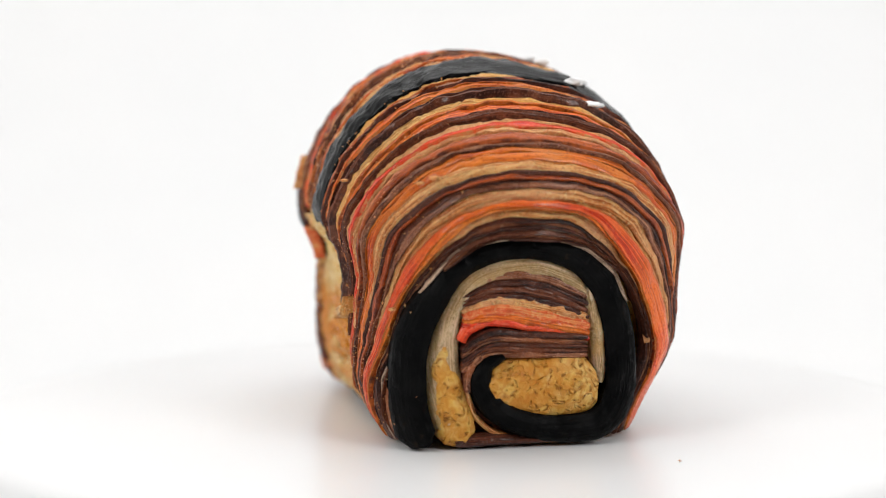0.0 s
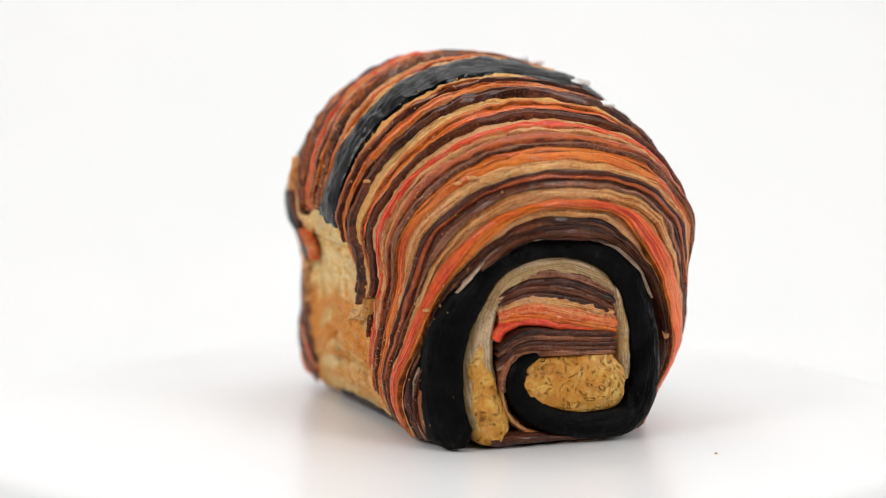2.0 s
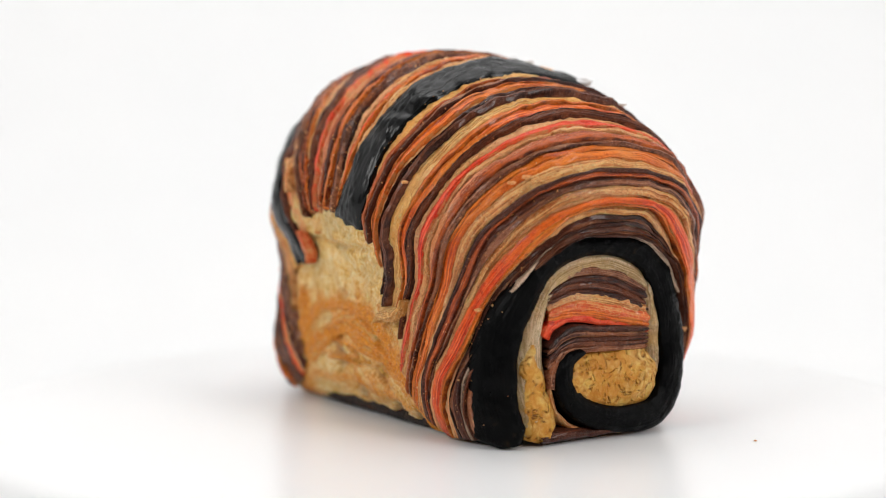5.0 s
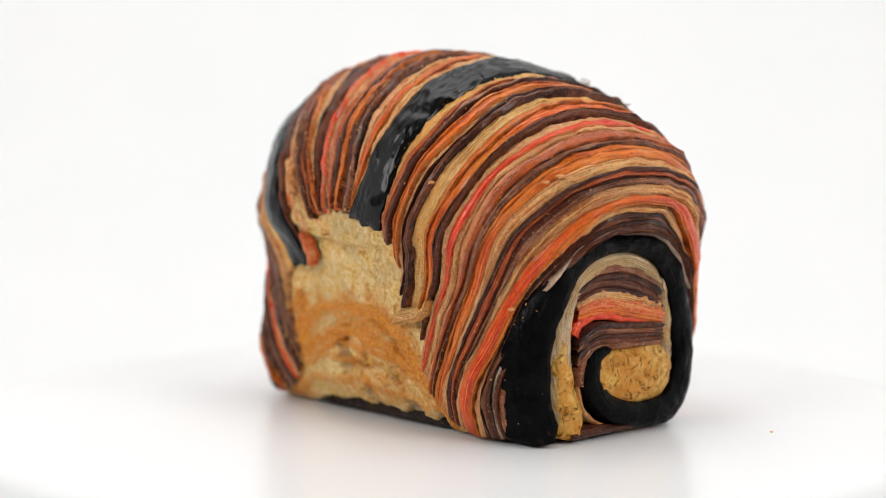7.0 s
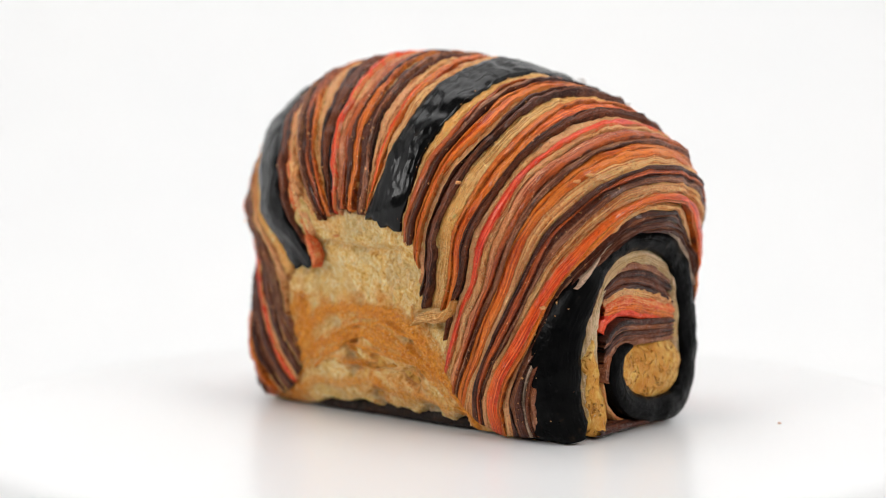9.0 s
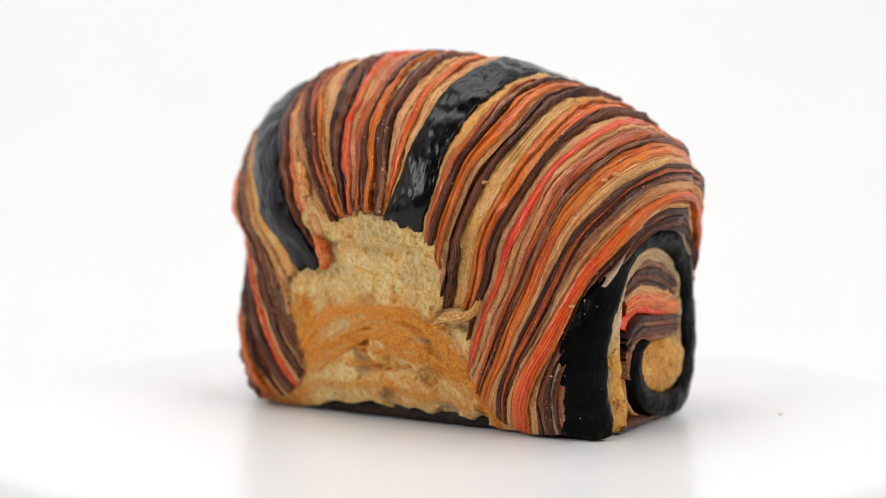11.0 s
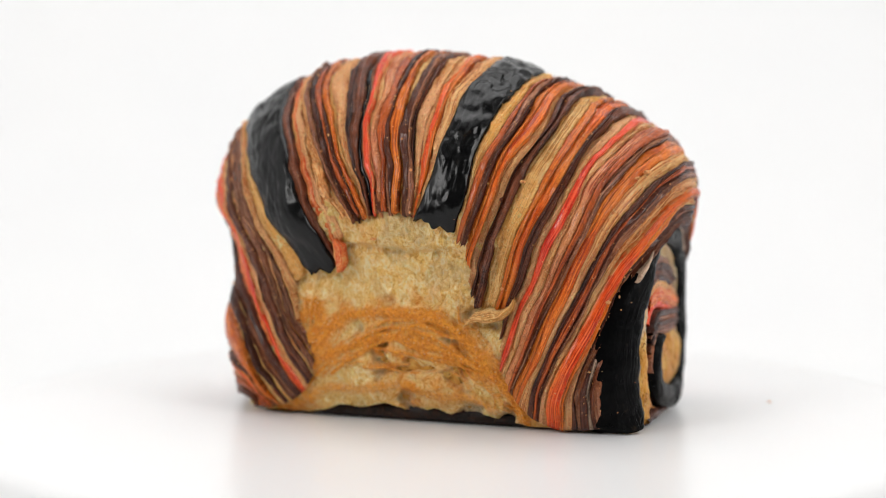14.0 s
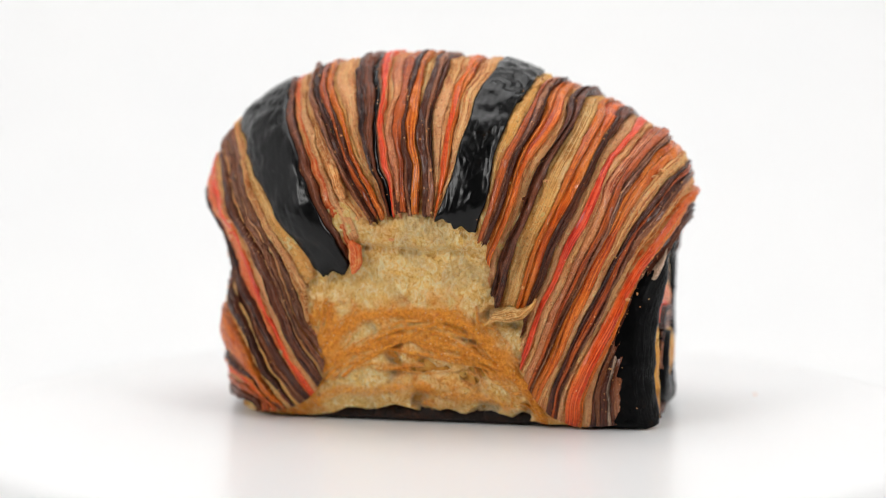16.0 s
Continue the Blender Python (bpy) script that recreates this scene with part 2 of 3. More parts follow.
# ---- mesh helpers ----
def mesh_object(name, verts, faces, mat, parent=None, label="", smooth=True, uvs=None, rims=None, marks=None):
    if parent is not None and parent.name == "striped_bread_roll":
        # the foot is a little taller than plan
        verts = np.array(verts, float)
        verts[:, 2] += 0.0009 * sstep(0.002, 0.034, verts[:, 2])
    me = bpy.data.meshes.new(name)
    me.from_pydata([tuple(map(float, v)) for v in verts], [], faces)
    me.update()
    if uvs is not None:
        layer = me.uv_layers.new(name="UVMap")
        for lp in me.loops:
            layer.data[lp.index].uv = uvs[lp.vertex_index]
    if rims is not None:
        me.attributes.new("rim", "FLOAT", "POINT").data.foreach_set("value", rims)
    for key, values in (marks or {}).items():
        me.attributes.new(key, "FLOAT", "POINT").data.foreach_set("value", np.asarray(values, float).ravel().tolist())
    me.materials.append(mat)
    if smooth:
        me.polygons.foreach_set("use_smooth", [True] * len(me.polygons))
    ob = new(name, me)
    if parent is not None:
        ob.parent = parent
    if label:
        tagged(ob, label)
    return ob


def grid_faces(n, m, wrap=False):
    f = []
    for i in range(n - 1):
        for j in range(m if wrap else m - 1):
            k = (j + 1) % m
            f.append((i * m + j, i * m + k, (i + 1) * m + k, (i + 1) * m + j))
    return f


def smooth_line(pts, count):
    """Catmull-Rom through pts, evenly spaced by length."""
    p = np.array(pts, float)
    p = np.vstack([2 * p[0] - p[1], p, 2 * p[-1] - p[-2]])
    out = []
    for i in range(1, len(p) - 2):
        a, b, c, d = p[i - 1:i + 3]
        for u in np.linspace(0, 1, 20, endpoint=False):
            out.append(0.5 * (2 * b + (c - a) * u + (2 * a - 5 * b + 4 * c - d) * u * u + (3 * b - a - 3 * c + d) * u ** 3))
    out.append(p[-2])
    out = np.array(out)
    length = np.r_[0, np.cumsum(np.sqrt((np.diff(out[:, :2], axis=0) ** 2).sum(1)))]
    u = np.linspace(0, length[-1], count)
    return np.stack([np.interp(u, length, out[:, i]) for i in range(out.shape[1])], 1)


def sstep(a, b, x):
    t = np.clip((np.asarray(x, float) - a) / (b - a), 0, 1)
    return t * t * (3 - 2 * t)


# ---- the tent ----
def build_tent():
    # floor that sweeps up into the back
    prof = [(-0.5, -0.047), (0.30, -0.047)]
    for i in range(1, 13):
        a = i / 12 * math.pi / 2
        prof.append((0.30 + 0.35 * math.sin(a), -0.047 + 0.35 * (1 - math.cos(a))))
    prof.append((0.65, 0.92))
    verts = [(x, y, z) for (y, z) in prof for x in (-0.72, 0.72)]
    faces = [(2 * i, 2 * i + 1, 2 * i + 3, 2 * i + 2) for i in range(len(prof) - 1)]
    tagged(mesh_object("backdrop", verts, faces, TENT), "seamless white cloth sweep behind and under the turntable", "backdrop", kind="structure")

    def slab(name, x0, x1, y0, y1, z0, z1, mat, label, cat):
        bm = bmesh.new()
        bmesh.ops.create_cube(bm, size=1)
        for v in bm.verts:
            v.co = ((x0 + x1) / 2 + v.co.x * (x1 - x0), (y0 + y1) / 2 + v.co.y * (y1 - y0), (z0 + z1) / 2 + v.co.z * (z1 - z0))
        me = bpy.data.meshes.new(name)
        bm.to_mesh(me)
        bm.free()
        me.materials.append(mat)
        tagged(new(name, me), label, cat, kind="structure")

    slab("wall_west", -0.74, -0.722, -0.32, 0.66, -0.05, 0.92, TENT, "plain white cloth wall of the photo tent", "wall")
    slab("wall_east", 0.722, 0.74, -0.32, 0.66, -0.05, 0.92, TENT, "plain white cloth wall of the photo tent", "wall")
    slab("ceiling", -0.74, 0.74, -0.5, 0.66, 0.922, 0.94, TENT, "plain white cloth top of the photo tent", "ceiling")
    # the dim room before the open front of the tent
    slab("room_floor", -0.95, 0.95, -0.95, 0.66, -0.09, -0.07, GREY, "plain dark floor of the room before the tent", "floor")
    slab("wall_south", -0.95, 0.95, -0.97, -0.95, -0.07, 0.96, GREY, "plain dark wall of the room behind the camera", "wall")
    slab("wall_west_front", -0.97, -0.95, -0.97, -0.2, -0.07, 0.96, GREY, "plain dark wall of the room beside the camera", "wall")
    slab("wall_east_front", 0.95, 0.97, -0.97, -0.2, -0.07, 0.96, GREY, "plain dark wall of the room beside the camera", "wall")
    slab("ceiling_front", -0.97, 0.97, -0.97, -0.505, 0.962, 0.98, GREY, "plain dark ceiling of the room over the camera", "ceiling")


build_tent()


def build_turntable():
    r, h, seg = 0.1065, 0.045, 160
    prof = [(0, 0), (0.3 * r, 0), (0.7 * r, 0), (r - 0.0035, 0), (r - 0.0017, -0.0004), (r - 0.0005, -0.0015), (r, -0.0032), (r, -h), (0, -h)]
    verts = [(p[0] * math.cos(2 * math.pi * j / seg), p[0] * math.sin(2 * math.pi * j / seg), p[1]) for p in prof for j in range(seg)]
    base = tagged(new("turntable"), "round glossy white turntable disc, turning slowly", "turntable")
    k = 4 * seg
    mesh_object("disc", verts[:k], grid_faces(4, seg, True), DISC, base)
    rim = [v for v in verts[3 * seg:]]
    mesh_object("rim", rim, grid_faces(len(prof) - 3, seg, True), DISC, base, "rounded white edge of the disc")
    return base


turntable = build_turntable()

# ---- the roll: its envelope ----
RIDGE = [(-62, 1), (-63.5, 12), (-63, 24), (-61.5, 36), (-63, 46), (-69, 57), (-65, 69), (-57, 79), (-47, 85.5), (-35, 91.5),
         (-18, 94.5), (0, 94.5), (15, 92.5), (28, 88), (40, 83.5), (50, 78), (59, 71.5), (64.5, 64), (65.6, 57), (63, 49)]
UNDERLINE = [(60.8, 40), (59, 25), (58, 8), (55, -6), (40, -11), (0, -12), (-40, -13), (-61, -9)]
FOOT = [(-47.6, 0.5), (-38.4, 2.2), (-31.1, 7.5), (-28.3, 15.4), (-30.9, 26.3), (-32.1, 35.0), (-29.0, 37.1), (-20.8, 39.5),
        (-16.1, 49.5), (-11.4, 52.7), (-4.4, 53.9), (4.0, 52.6), (11.8, 48.9), (16.1, 43.9), (16.8, 36.1), (18.7, 29.7),
        (25.2, 29.5), (24.1, 22.0), (24.7, 13.4), (29.9, 4.2), (35.4, 0.5), (43.9, 0.5), (49.6, 0.7), (55.2, 1.3)]
CY, CZ = 4.0, 30.0
ridge_line = smooth_line(RIDGE, 500)
foot_line = smooth_line(FOOT, 500)
edge = smooth_line(RIDGE + UNDERLINE + [RIDGE[0]], 900)
ang = np.unwrap(np.arctan2(edge[:, 1] - CZ, edge[:, 0]))
rad = np.hypot(edge[:, 0], edge[:, 1] - CZ)
order = np.argsort(np.mod(ang, 2 * np.pi))
ANG, RAD = np.mod(ang, 2 * np.pi)[order], rad[order]


def at(line, s):
    u = np.clip(np.asarray(s, float), 0, 1) * (len(line) - 1)
    i = np.minimum(u.astype(int), len(line) - 2)
    k = (u - i)[..., None]
    return line[i] * (1 - k) + line[i + 1] * k


def reach(x, z):
    a = np.mod(np.arctan2(z - CZ, x), 2 * np.pi)
    return np.hypot(x, z - CZ) / np.interp(a, ANG, RAD, period=2 * np.pi)


def half_width(x, z, back):
    """How far the roll's skin lies from its middle plane."""
    rho = np.clip(reach(x, z), 0, 1)
    up = sstep(36, 58, z)
    left = sstep(-25, -62, x)
    low = (1 - sstep(4, 24, z)) * np.where(back, 0.0, 1.0)
    p = 6.0 - 3.0 * up + 4.0 * low * (1 - 0.9 * left) - 0.9 * left * (1 - 0.4 * up) * sstep(2, 26, z)
    p = p + np.where(back, 0.5 * sstep(15, 50, x), 0.0)
    front = (36.5 + 7.5 * up) * (1 - (0.05 + 0.04 * up) * left)
    hw = np.where(back, 49.0 + 3.2 * up - (1.0 + 1.5 * (1 - up)) * sstep(22, 56, x) - 10.0 * (1 - sstep(0, 24, z)) - 6.0 * left, front)
    # the front tucks in under its belly, more in the middle than at the ends
    tuck = (7.0 - 1.5 * sstep(25, 50, x) - 1.5 * left) * np.clip(1 - z / 21.0, 0, 1.15) ** 2
    return np.maximum(hw * np.sqrt(np.maximum(1 - rho ** p, 0)) - np.where(back, 0.0, 1.0) * tuck, 0)


def skin(x, z, back):
    h = half_width(x, z, back)
    return CY + np.where(back, h, -h)


def rough3(p, scale, seed=0.0):
    return np.array([noise.noise(Vector((a[0] * scale + seed, a[1] * scale, a[2] * scale))) for a in p.reshape(-1, 3)]).reshape(p.shape[:-1])


roll = tagged(new("striped_bread_roll"), "glazed laminated bread roll striped red, orange, brown and black", "bread roll")


def build_core():
    na, nr = 150, 34
    th = np.linspace(0, 2 * np.pi, na, endpoint=False)
    rr = np.interp(th, ANG, RAD, period=2 * np.pi)
    verts, faces = [], []

    def sheet(back):
        start = len(verts)
        q = np.linspace(0, 1, nr) ** 0.6
        for k in q:
            x = np.cos(th) * rr * k
            z = CZ + np.sin(th) * rr * k
            h = half_width(x, z, np.full(na, back))
            inset = 2.6 + 1.0 * sstep(0.3, 0.9, k) + (0.0 if back else 1.6 * (1 - sstep(0.6, 0.9, k)))
            h = np.maximum(h - inset, 0)
            y = CY + (h if back else -h)
            sc = 1 - 0.035 * k
            zz = np.maximum(CZ + (z - CZ) * sc, -0.7 + 5.4 * np.exp(-((x + 3) / 24) ** 4))
            verts.extend(np.stack([x * sc - 8.0 * sstep(25, 58, x), y, zz], 1).tolist())
        f = grid_faces(nr, na, True)
        faces.extend([tuple(i + start for i in (q if back else q[::-1])) for q in f])

    sheet(False)
    sheet(True)
    p = np.array(verts)
    n1 = rough3(p, 0.11)
    n2 = rough3(p, 0.35, 5.0)
    p[:, 1] += np.where(p[:, 1] < CY, -1, 1) * (n1 * 1.2 + n2 * 0.45) * (np.abs(p[:, 1] - CY) > 8)
    mesh_object("dough_body", p * K, faces, CORE, roll, "yellow dough inside the striped skin")


build_core()


def build_base():
    """The bottom skin on which the roll rests, its colour darkened for the shaded gap."""
    n, verts = 90, []
    prof = [(0.0, -0.7), (0.9, -0.7), (0.97, -0.1), (1.0, 1.2), (0.97, 3.4), (0.9, 4.2), (0.0, 4.2)]
    for k, z in prof:
        for j in range(n):
            a = 2 * math.pi * j / n
            c, s = math.cos(a), math.sin(a)
            w = 1 + 0.03 * noise.noise(Vector((c * 3, s * 3, z * 0.2)))
            verts.append(((-1 + 47 * math.copysign(abs(c) ** 0.45, c) * k * w) * K, (3 + (26.5 if s > 0 else 26.0) * math.copysign(abs(s) ** 0.4, s) * k * w) * K, z * K))
    mesh_object("base_skin", verts, grid_faces(len(prof), n, True), UNDER, roll, "baked underside, coloured near black for the shaded gap")


build_base()


def arch_strand(a, b, height, lean, wiggle, seed, n=60):
    """A stretched strand from foot a to foot b, arched over the belly."""
    out = []
    for i in range(n):
        q = i / (n - 1)
        up = math.sin(math.pi * q ** lean) ** 0.62
        x = a[0] + (b[0] - a[0]) * q
        z = a[1] + (b[1] - a[1]) * q + height * up
        x += wiggle * noise.noise(Vector((q * 5, seed, 0.2)))
        z += wiggle * noise.noise(Vector((q * 5, seed, 9.2)))
        out.append((x, z))
    return np.array(out)


def build_crust():
    """The bare stretched skin over the front: a web of browned strands over pale, thin dough."""
    rnd = random.Random(21)
    nx, nz = 380, 250
    X, Z = np.meshgrid(np.linspace(-52, 46, nx), np.linspace(-0.6, 57.5, nz), indexing="ij")
    strands = [(arch_strand((-36, 4), (27, 5), 24.0, 0.92, 2.0, 1.0), 1.1, 0.95), (arch_strand((-35, 3), (29, 1), 19.5, 1.0, 2.5, 2.0), 1.0, 0.9),
               (arch_strand((-30, 4), (20, 4), 5.0, 1.0, 2.0, 3.0), 1.2, 0.6), (arch_strand((-35, 6), (24, 12), 20.0, 0.85, 2.0, 4.0), 0.7, 0.7)]
    for i in range(17):
        h = 9 + 22 * rnd.random() ** 0.8
        line = arch_strand((-34 + rnd.uniform(-2, 7), rnd.uniform(2, 7)), (rnd.uniform(19, 32), rnd.uniform(1, 8)), h * 0.8, rnd.uniform(0.82, 1.15), rnd.uniform(1.5, 4.5), 10.0 + i)
        lo, hi = int(60 * rnd.uniform(0, 0.45)), int(60 * rnd.uniform(0.55, 1.0))
        strands.append((line[lo:hi], rnd.uniform(0.22, 0.5), rnd.uniform(0.4, 0.95)))
    for i in range(16):
        a, b = (rnd.uniform(2, 19), rnd.uniform(17, 30)), (rnd.uniform(20, 34), rnd.uniform(1, 9))
        strands.append((arch_strand(a, b, rnd.uniform(-1, 3), 1.0, 2.5, 50.0 + i, 40), rnd.uniform(0.22, 0.45), rnd.uniform(0.35, 0.75)))
    for i in range(12):
        a, b = (rnd.uniform(-36, -31), rnd.uniform(2, 8)), (rnd.uniform(-28, -14), rnd.uniform(22, 31))
        strands.append((arch_strand(a, b, rnd.uniform(0, 3), 1.0, 2.0, 80.0 + i, 40), rnd.uniform(0.3, 0.6), rnd.uniform(0.35, 0.8)))
    web = np.zeros(X.shape)
    dx, dz = X[1, 0] - X[0, 0], Z[0, 1] - Z[0, 0]
    for line, w, strength in strands:
        d2 = np.full(X.shape, 1e9)
        for a, b in smooth_line(line, 220):
            i, j = int((a - X[0, 0]) / dx), int((b - Z[0, 0]) / dz)
            part = (slice(max(i - 12, 0), max(i + 13, 0)), slice(max(j - 12, 0), max(j + 13, 0)))
            np.minimum(d2[part], (X[part] - a) ** 2 + (Z[part] - b) ** 2, out=d2[part])
        web = np.maximum(web, strength * np.exp(-np.maximum(np.sqrt(d2) - 0.3 * w, 0) ** 2 / w ** 2))
    h = half_width(X, Z, np.zeros(X.shape, bool))
    P = np.stack([X, CY - h, Z], 2)
    n1, n2, n3 = rough3(P, 0.10, 4.0), rough3(P, 0.32, 8.0), rough3(P, 0.95, 2.0)
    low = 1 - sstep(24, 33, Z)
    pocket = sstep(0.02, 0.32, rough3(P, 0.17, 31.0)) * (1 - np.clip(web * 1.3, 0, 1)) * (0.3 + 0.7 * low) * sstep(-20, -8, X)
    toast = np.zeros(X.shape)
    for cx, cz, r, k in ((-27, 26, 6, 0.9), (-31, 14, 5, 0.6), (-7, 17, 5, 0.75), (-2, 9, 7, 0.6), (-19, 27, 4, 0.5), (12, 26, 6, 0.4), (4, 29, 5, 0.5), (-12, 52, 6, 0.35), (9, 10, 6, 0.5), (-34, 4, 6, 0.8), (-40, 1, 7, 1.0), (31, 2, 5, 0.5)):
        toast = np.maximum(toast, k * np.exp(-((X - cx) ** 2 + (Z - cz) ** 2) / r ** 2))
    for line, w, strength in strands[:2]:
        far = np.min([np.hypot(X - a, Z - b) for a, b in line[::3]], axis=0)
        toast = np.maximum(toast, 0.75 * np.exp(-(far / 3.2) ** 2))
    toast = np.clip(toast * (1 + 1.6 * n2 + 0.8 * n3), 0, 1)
    crease = np.exp(-((Z - 44.0 + 0.05 * X + 0.8 * n1) / 0.9) ** 2) * sstep(-24, -17, X) * (1 - sstep(12, 17, X))
    rel = 0.9 * web - 2.0 * pocket + 1.3 * n1 + 0.7 * n2 + 0.4 * n3 - 1.4 * crease
    rel += 0.8 * sstep(44, 46, Z) + 0.5 * rough3(P * np.array([1.0, 1.0, 0.35]), 0.9, 6.0) * sstep(40, 47, Z)
    inset = 2.3 + 1.3 * sstep(34, 46, np.abs(X + 3)) + 1.2 * sstep(53, 57, Z)
    P[..., 1] += inset - rel
    lip = np.maximum(3.6 * np.exp(-((X + 2) / 24) ** 4) * (1 + 0.9 * n1), 0) + 0.5 * n2
    under = np.maximum(lip - Z, 0)
    P[..., 1] += under * 2.2
    P[..., 2] = np.maximum(P[..., 2], np.maximum(lip - 0.12 * under, 0.0))
    P[..., 2] += 0.25 * n2 * sstep(0, 6, Z)
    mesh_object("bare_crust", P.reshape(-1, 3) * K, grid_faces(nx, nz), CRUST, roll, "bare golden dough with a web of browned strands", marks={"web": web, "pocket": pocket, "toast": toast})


build_crust()

count = [0]
edges = []


def stripe(colour, r0, r1, f0, f1, lift=None):
    """One strip of dough, over the ridge from the front foot to the back foot."""
    count[0] += 1
    rnd = random.Random(count[0] * 7)
    if not colour.startswith("black"):
        edges.append((r0, f0))
    wide = max((r1 - r0) * 290, (f1 - f0) * 220)
    m = int(np.clip(wide * 2.2, 10, 34))
    nf, nb = 80, 34
    v = np.linspace(0, 1, m)
    r, f = r0 + (r1 - r0) * v, f0 + (f1 - f0) * v

    def waver(k):
        a = noise.noise(Vector((k * 4.0, count[0] * 3.7, 0.5))) * 0.0042
        b = noise.noise(Vector((k * 4.0, (count[0] + 1) * 3.7, 0.5))) * 0.0042
        return (a + (b - a) * v)

    rp, fp = at(ridge_line, r), at(foot_line, f)
    wrap = sstep(0.7, 0.9, r)
    bp = np.stack([(-52 + 92 * r) * (1 - wrap) + at(foot_line, np.interp(f, [0.0, 0.87, 0.882, 0.902, 0.94, 0.978], [0.0, 0.87, 0.90, 0.955, 0.968, 0.978]))[:, 0] * wrap, np.full(m, 0.5)], 1)
    bend = (6.0 * sstep(0.78, 1.0, r) - 5.0 * (1 - sstep(0.02, 0.2, r)))
    ragged = np.array([noise.noise(Vector((count[0] * 5.0 + q * wide * 0.5, 0.3, 0))) for q in v]) * 0.05 * sstep(8, 28, fp[:, 1])
    rows = []
    for k in np.linspace(1, 0, nb, endpoint=False):
        g = k ** 1.9
        xz = rp + (bp - rp) * g
        xz = xz - np.stack([bend * (2 * g + 1.3 * g ** 0.5) * (1 - g) * 0.9, bend * (2 * g + 1.3 * g ** 0.5) * (1 - g) * 0.5], 1) * wrap[:, None]
        rows.append((xz, True))
    for k in np.linspace(0, 1, nf):
        g = k ** 1.9
        dr = waver(k) * min(1.0, 6 * k)
        rk, fk = at(ridge_line, r + dr), at(foot_line, f + dr * 1.6)
        xz = rk + (fk - rk) * g * (1 + ragged * k ** 8)[:, None]
        xz = xz - np.stack([bend * (2 * g + 1.3 * g ** 0.5) * (1 - g) * 0.9, bend * (2 * g + 1.3 * g ** 0.5) * (1 - g) * 0.5], 1)
        rows.append((xz, False))
    P = np.zeros((len(rows), m, 3))
    for i, (xz, back) in enumerate(rows):
        P[i, :, 0], P[i, :, 2] = xz[:, 0], xz[:, 1]
        P[i, :, 1] = skin(xz[:, 0], xz[:, 1], np.full(m, back))
    for _ in range(3):
        Q = P.copy()
        Q[nb - 5:nb + 7] = (P[nb - 6:nb + 6] + 2 * P[nb - 5:nb + 7] + P[nb - 4:nb + 8]) / 4
        P = Q
    # shared wobble, so that neighbours stay side by side
    w = rough3(P, 0.06, 3.0)
    w2 = rough3(P, 0.22, 9.0)
    P[..., 0] += w * 1.6 + w2 * 0.45
    P[..., 2] += w2 * 0.5
    du, dv = np.gradient(P, axis=0), np.gradient(P, axis=1)
    n = np.cross(du, dv)
    n /= np.linalg.norm(n, axis=2, keepdims=True) + 1e-9
    out = P - np.array([0, CY, CZ + 10])
    n *= np.sign((n * out).sum())
    facing = (n * out).sum(axis=2) / (np.linalg.norm(out, axis=2) + 1e-9)
    n = np.where((facing < -0.1)[..., None], -n, n)
    n[:4], n[-5:] = n[4], n[-6]
    if lift is None:
        lift = rnd.uniform(-0.6, 0.0) if colour in ("tan", "cream", "pink", "salmon") else rnd.uniform(0.0, 1.0)
    hump = min(0.8, 0.2 + wide * 0.04)
    tilt = rnd.uniform(-0.3, 1.3)
    dome = 1 - np.abs(2 * v - 1) ** 3
    hgt = lift - 1.1 + tilt * (v - 0.5)[None, :] * min(1, wide / 4) + hump * dome[None, :] + rough3(P, 0.16, count[0] * 3.1) * 0.6 + rough3(P * np.array([2.0, 1, 1]), 0.5, count[0] * 1.7) * 0.35
    if colour in ("brown", "mauve", "choc"):
        hgt = hgt + 0.28 * np.sin(v * wide * 2.6 + rnd.uniform(0, 6))[None, :] * (0.6 + 0.8 * rough3(P, 0.05, 2.0))
    if colour in ("tan", "cream", "pink", "salmon"):
        hgt = hgt + rough3(P, 0.9, count[0] * 2.3) * 0.5
    settle = np.ones(len(rows))
    settle[-8:] = np.linspace(1, 0.15, 8)
    settle[:8] = np.linspace(0.15, 1, 8)
    grounded = 1 - sstep(4, 12, fp[:, 1])
    hgt = hgt * (1 - grounded[None, :] * (1 - settle[:, None]))
    top = P + n * hgt[..., None]
    deep = P - n * 3.6
    cols = [deep[:, :1], top, deep[:, -1:]]
    G = np.concatenate(cols, axis=1)
    head, tail = G[:1].copy(), G[-1:].copy()
    head[0, 1:-1], tail[0, 1:-1] = deep[0], deep[-1]
    G = np.concatenate([head, G, tail], axis=0)
    # the far end keeps inside the roll's round outline
    over = np.where(G[..., 0] < -15, np.maximum(reach(G[..., 0], G[..., 2]) / 1.015, 1.0), 1.0)
    G[..., 0] /= over
    G[..., 2] = CZ + (G[..., 2] - CZ) / over
    G[..., 2] = np.maximum(G[..., 2], -0.75)
    a, b = G.shape[:2]
    along = np.r_[0, np.cumsum(np.linalg.norm(np.diff(G[:, b // 2], axis=0), axis=1))]
    q = np.abs(2 * np.r_[0, v, 1] - 1)
    rims = np.tile(np.clip((q - (1 - 0.75 / max(wide, 1.8))) / (0.75 / max(wide, 1.8)), 0, 1), a).tolist()
    uvs = [(along[i], (j / (b - 1)) * wide + count[0] * 11) for i in range(a) for j in range(b)]
    return mesh_object("stripe", G.reshape(-1, 3) * K, grid_faces(a, b), MATS[colour], roll, WORDS[colour], uvs=uvs, rims=rims)


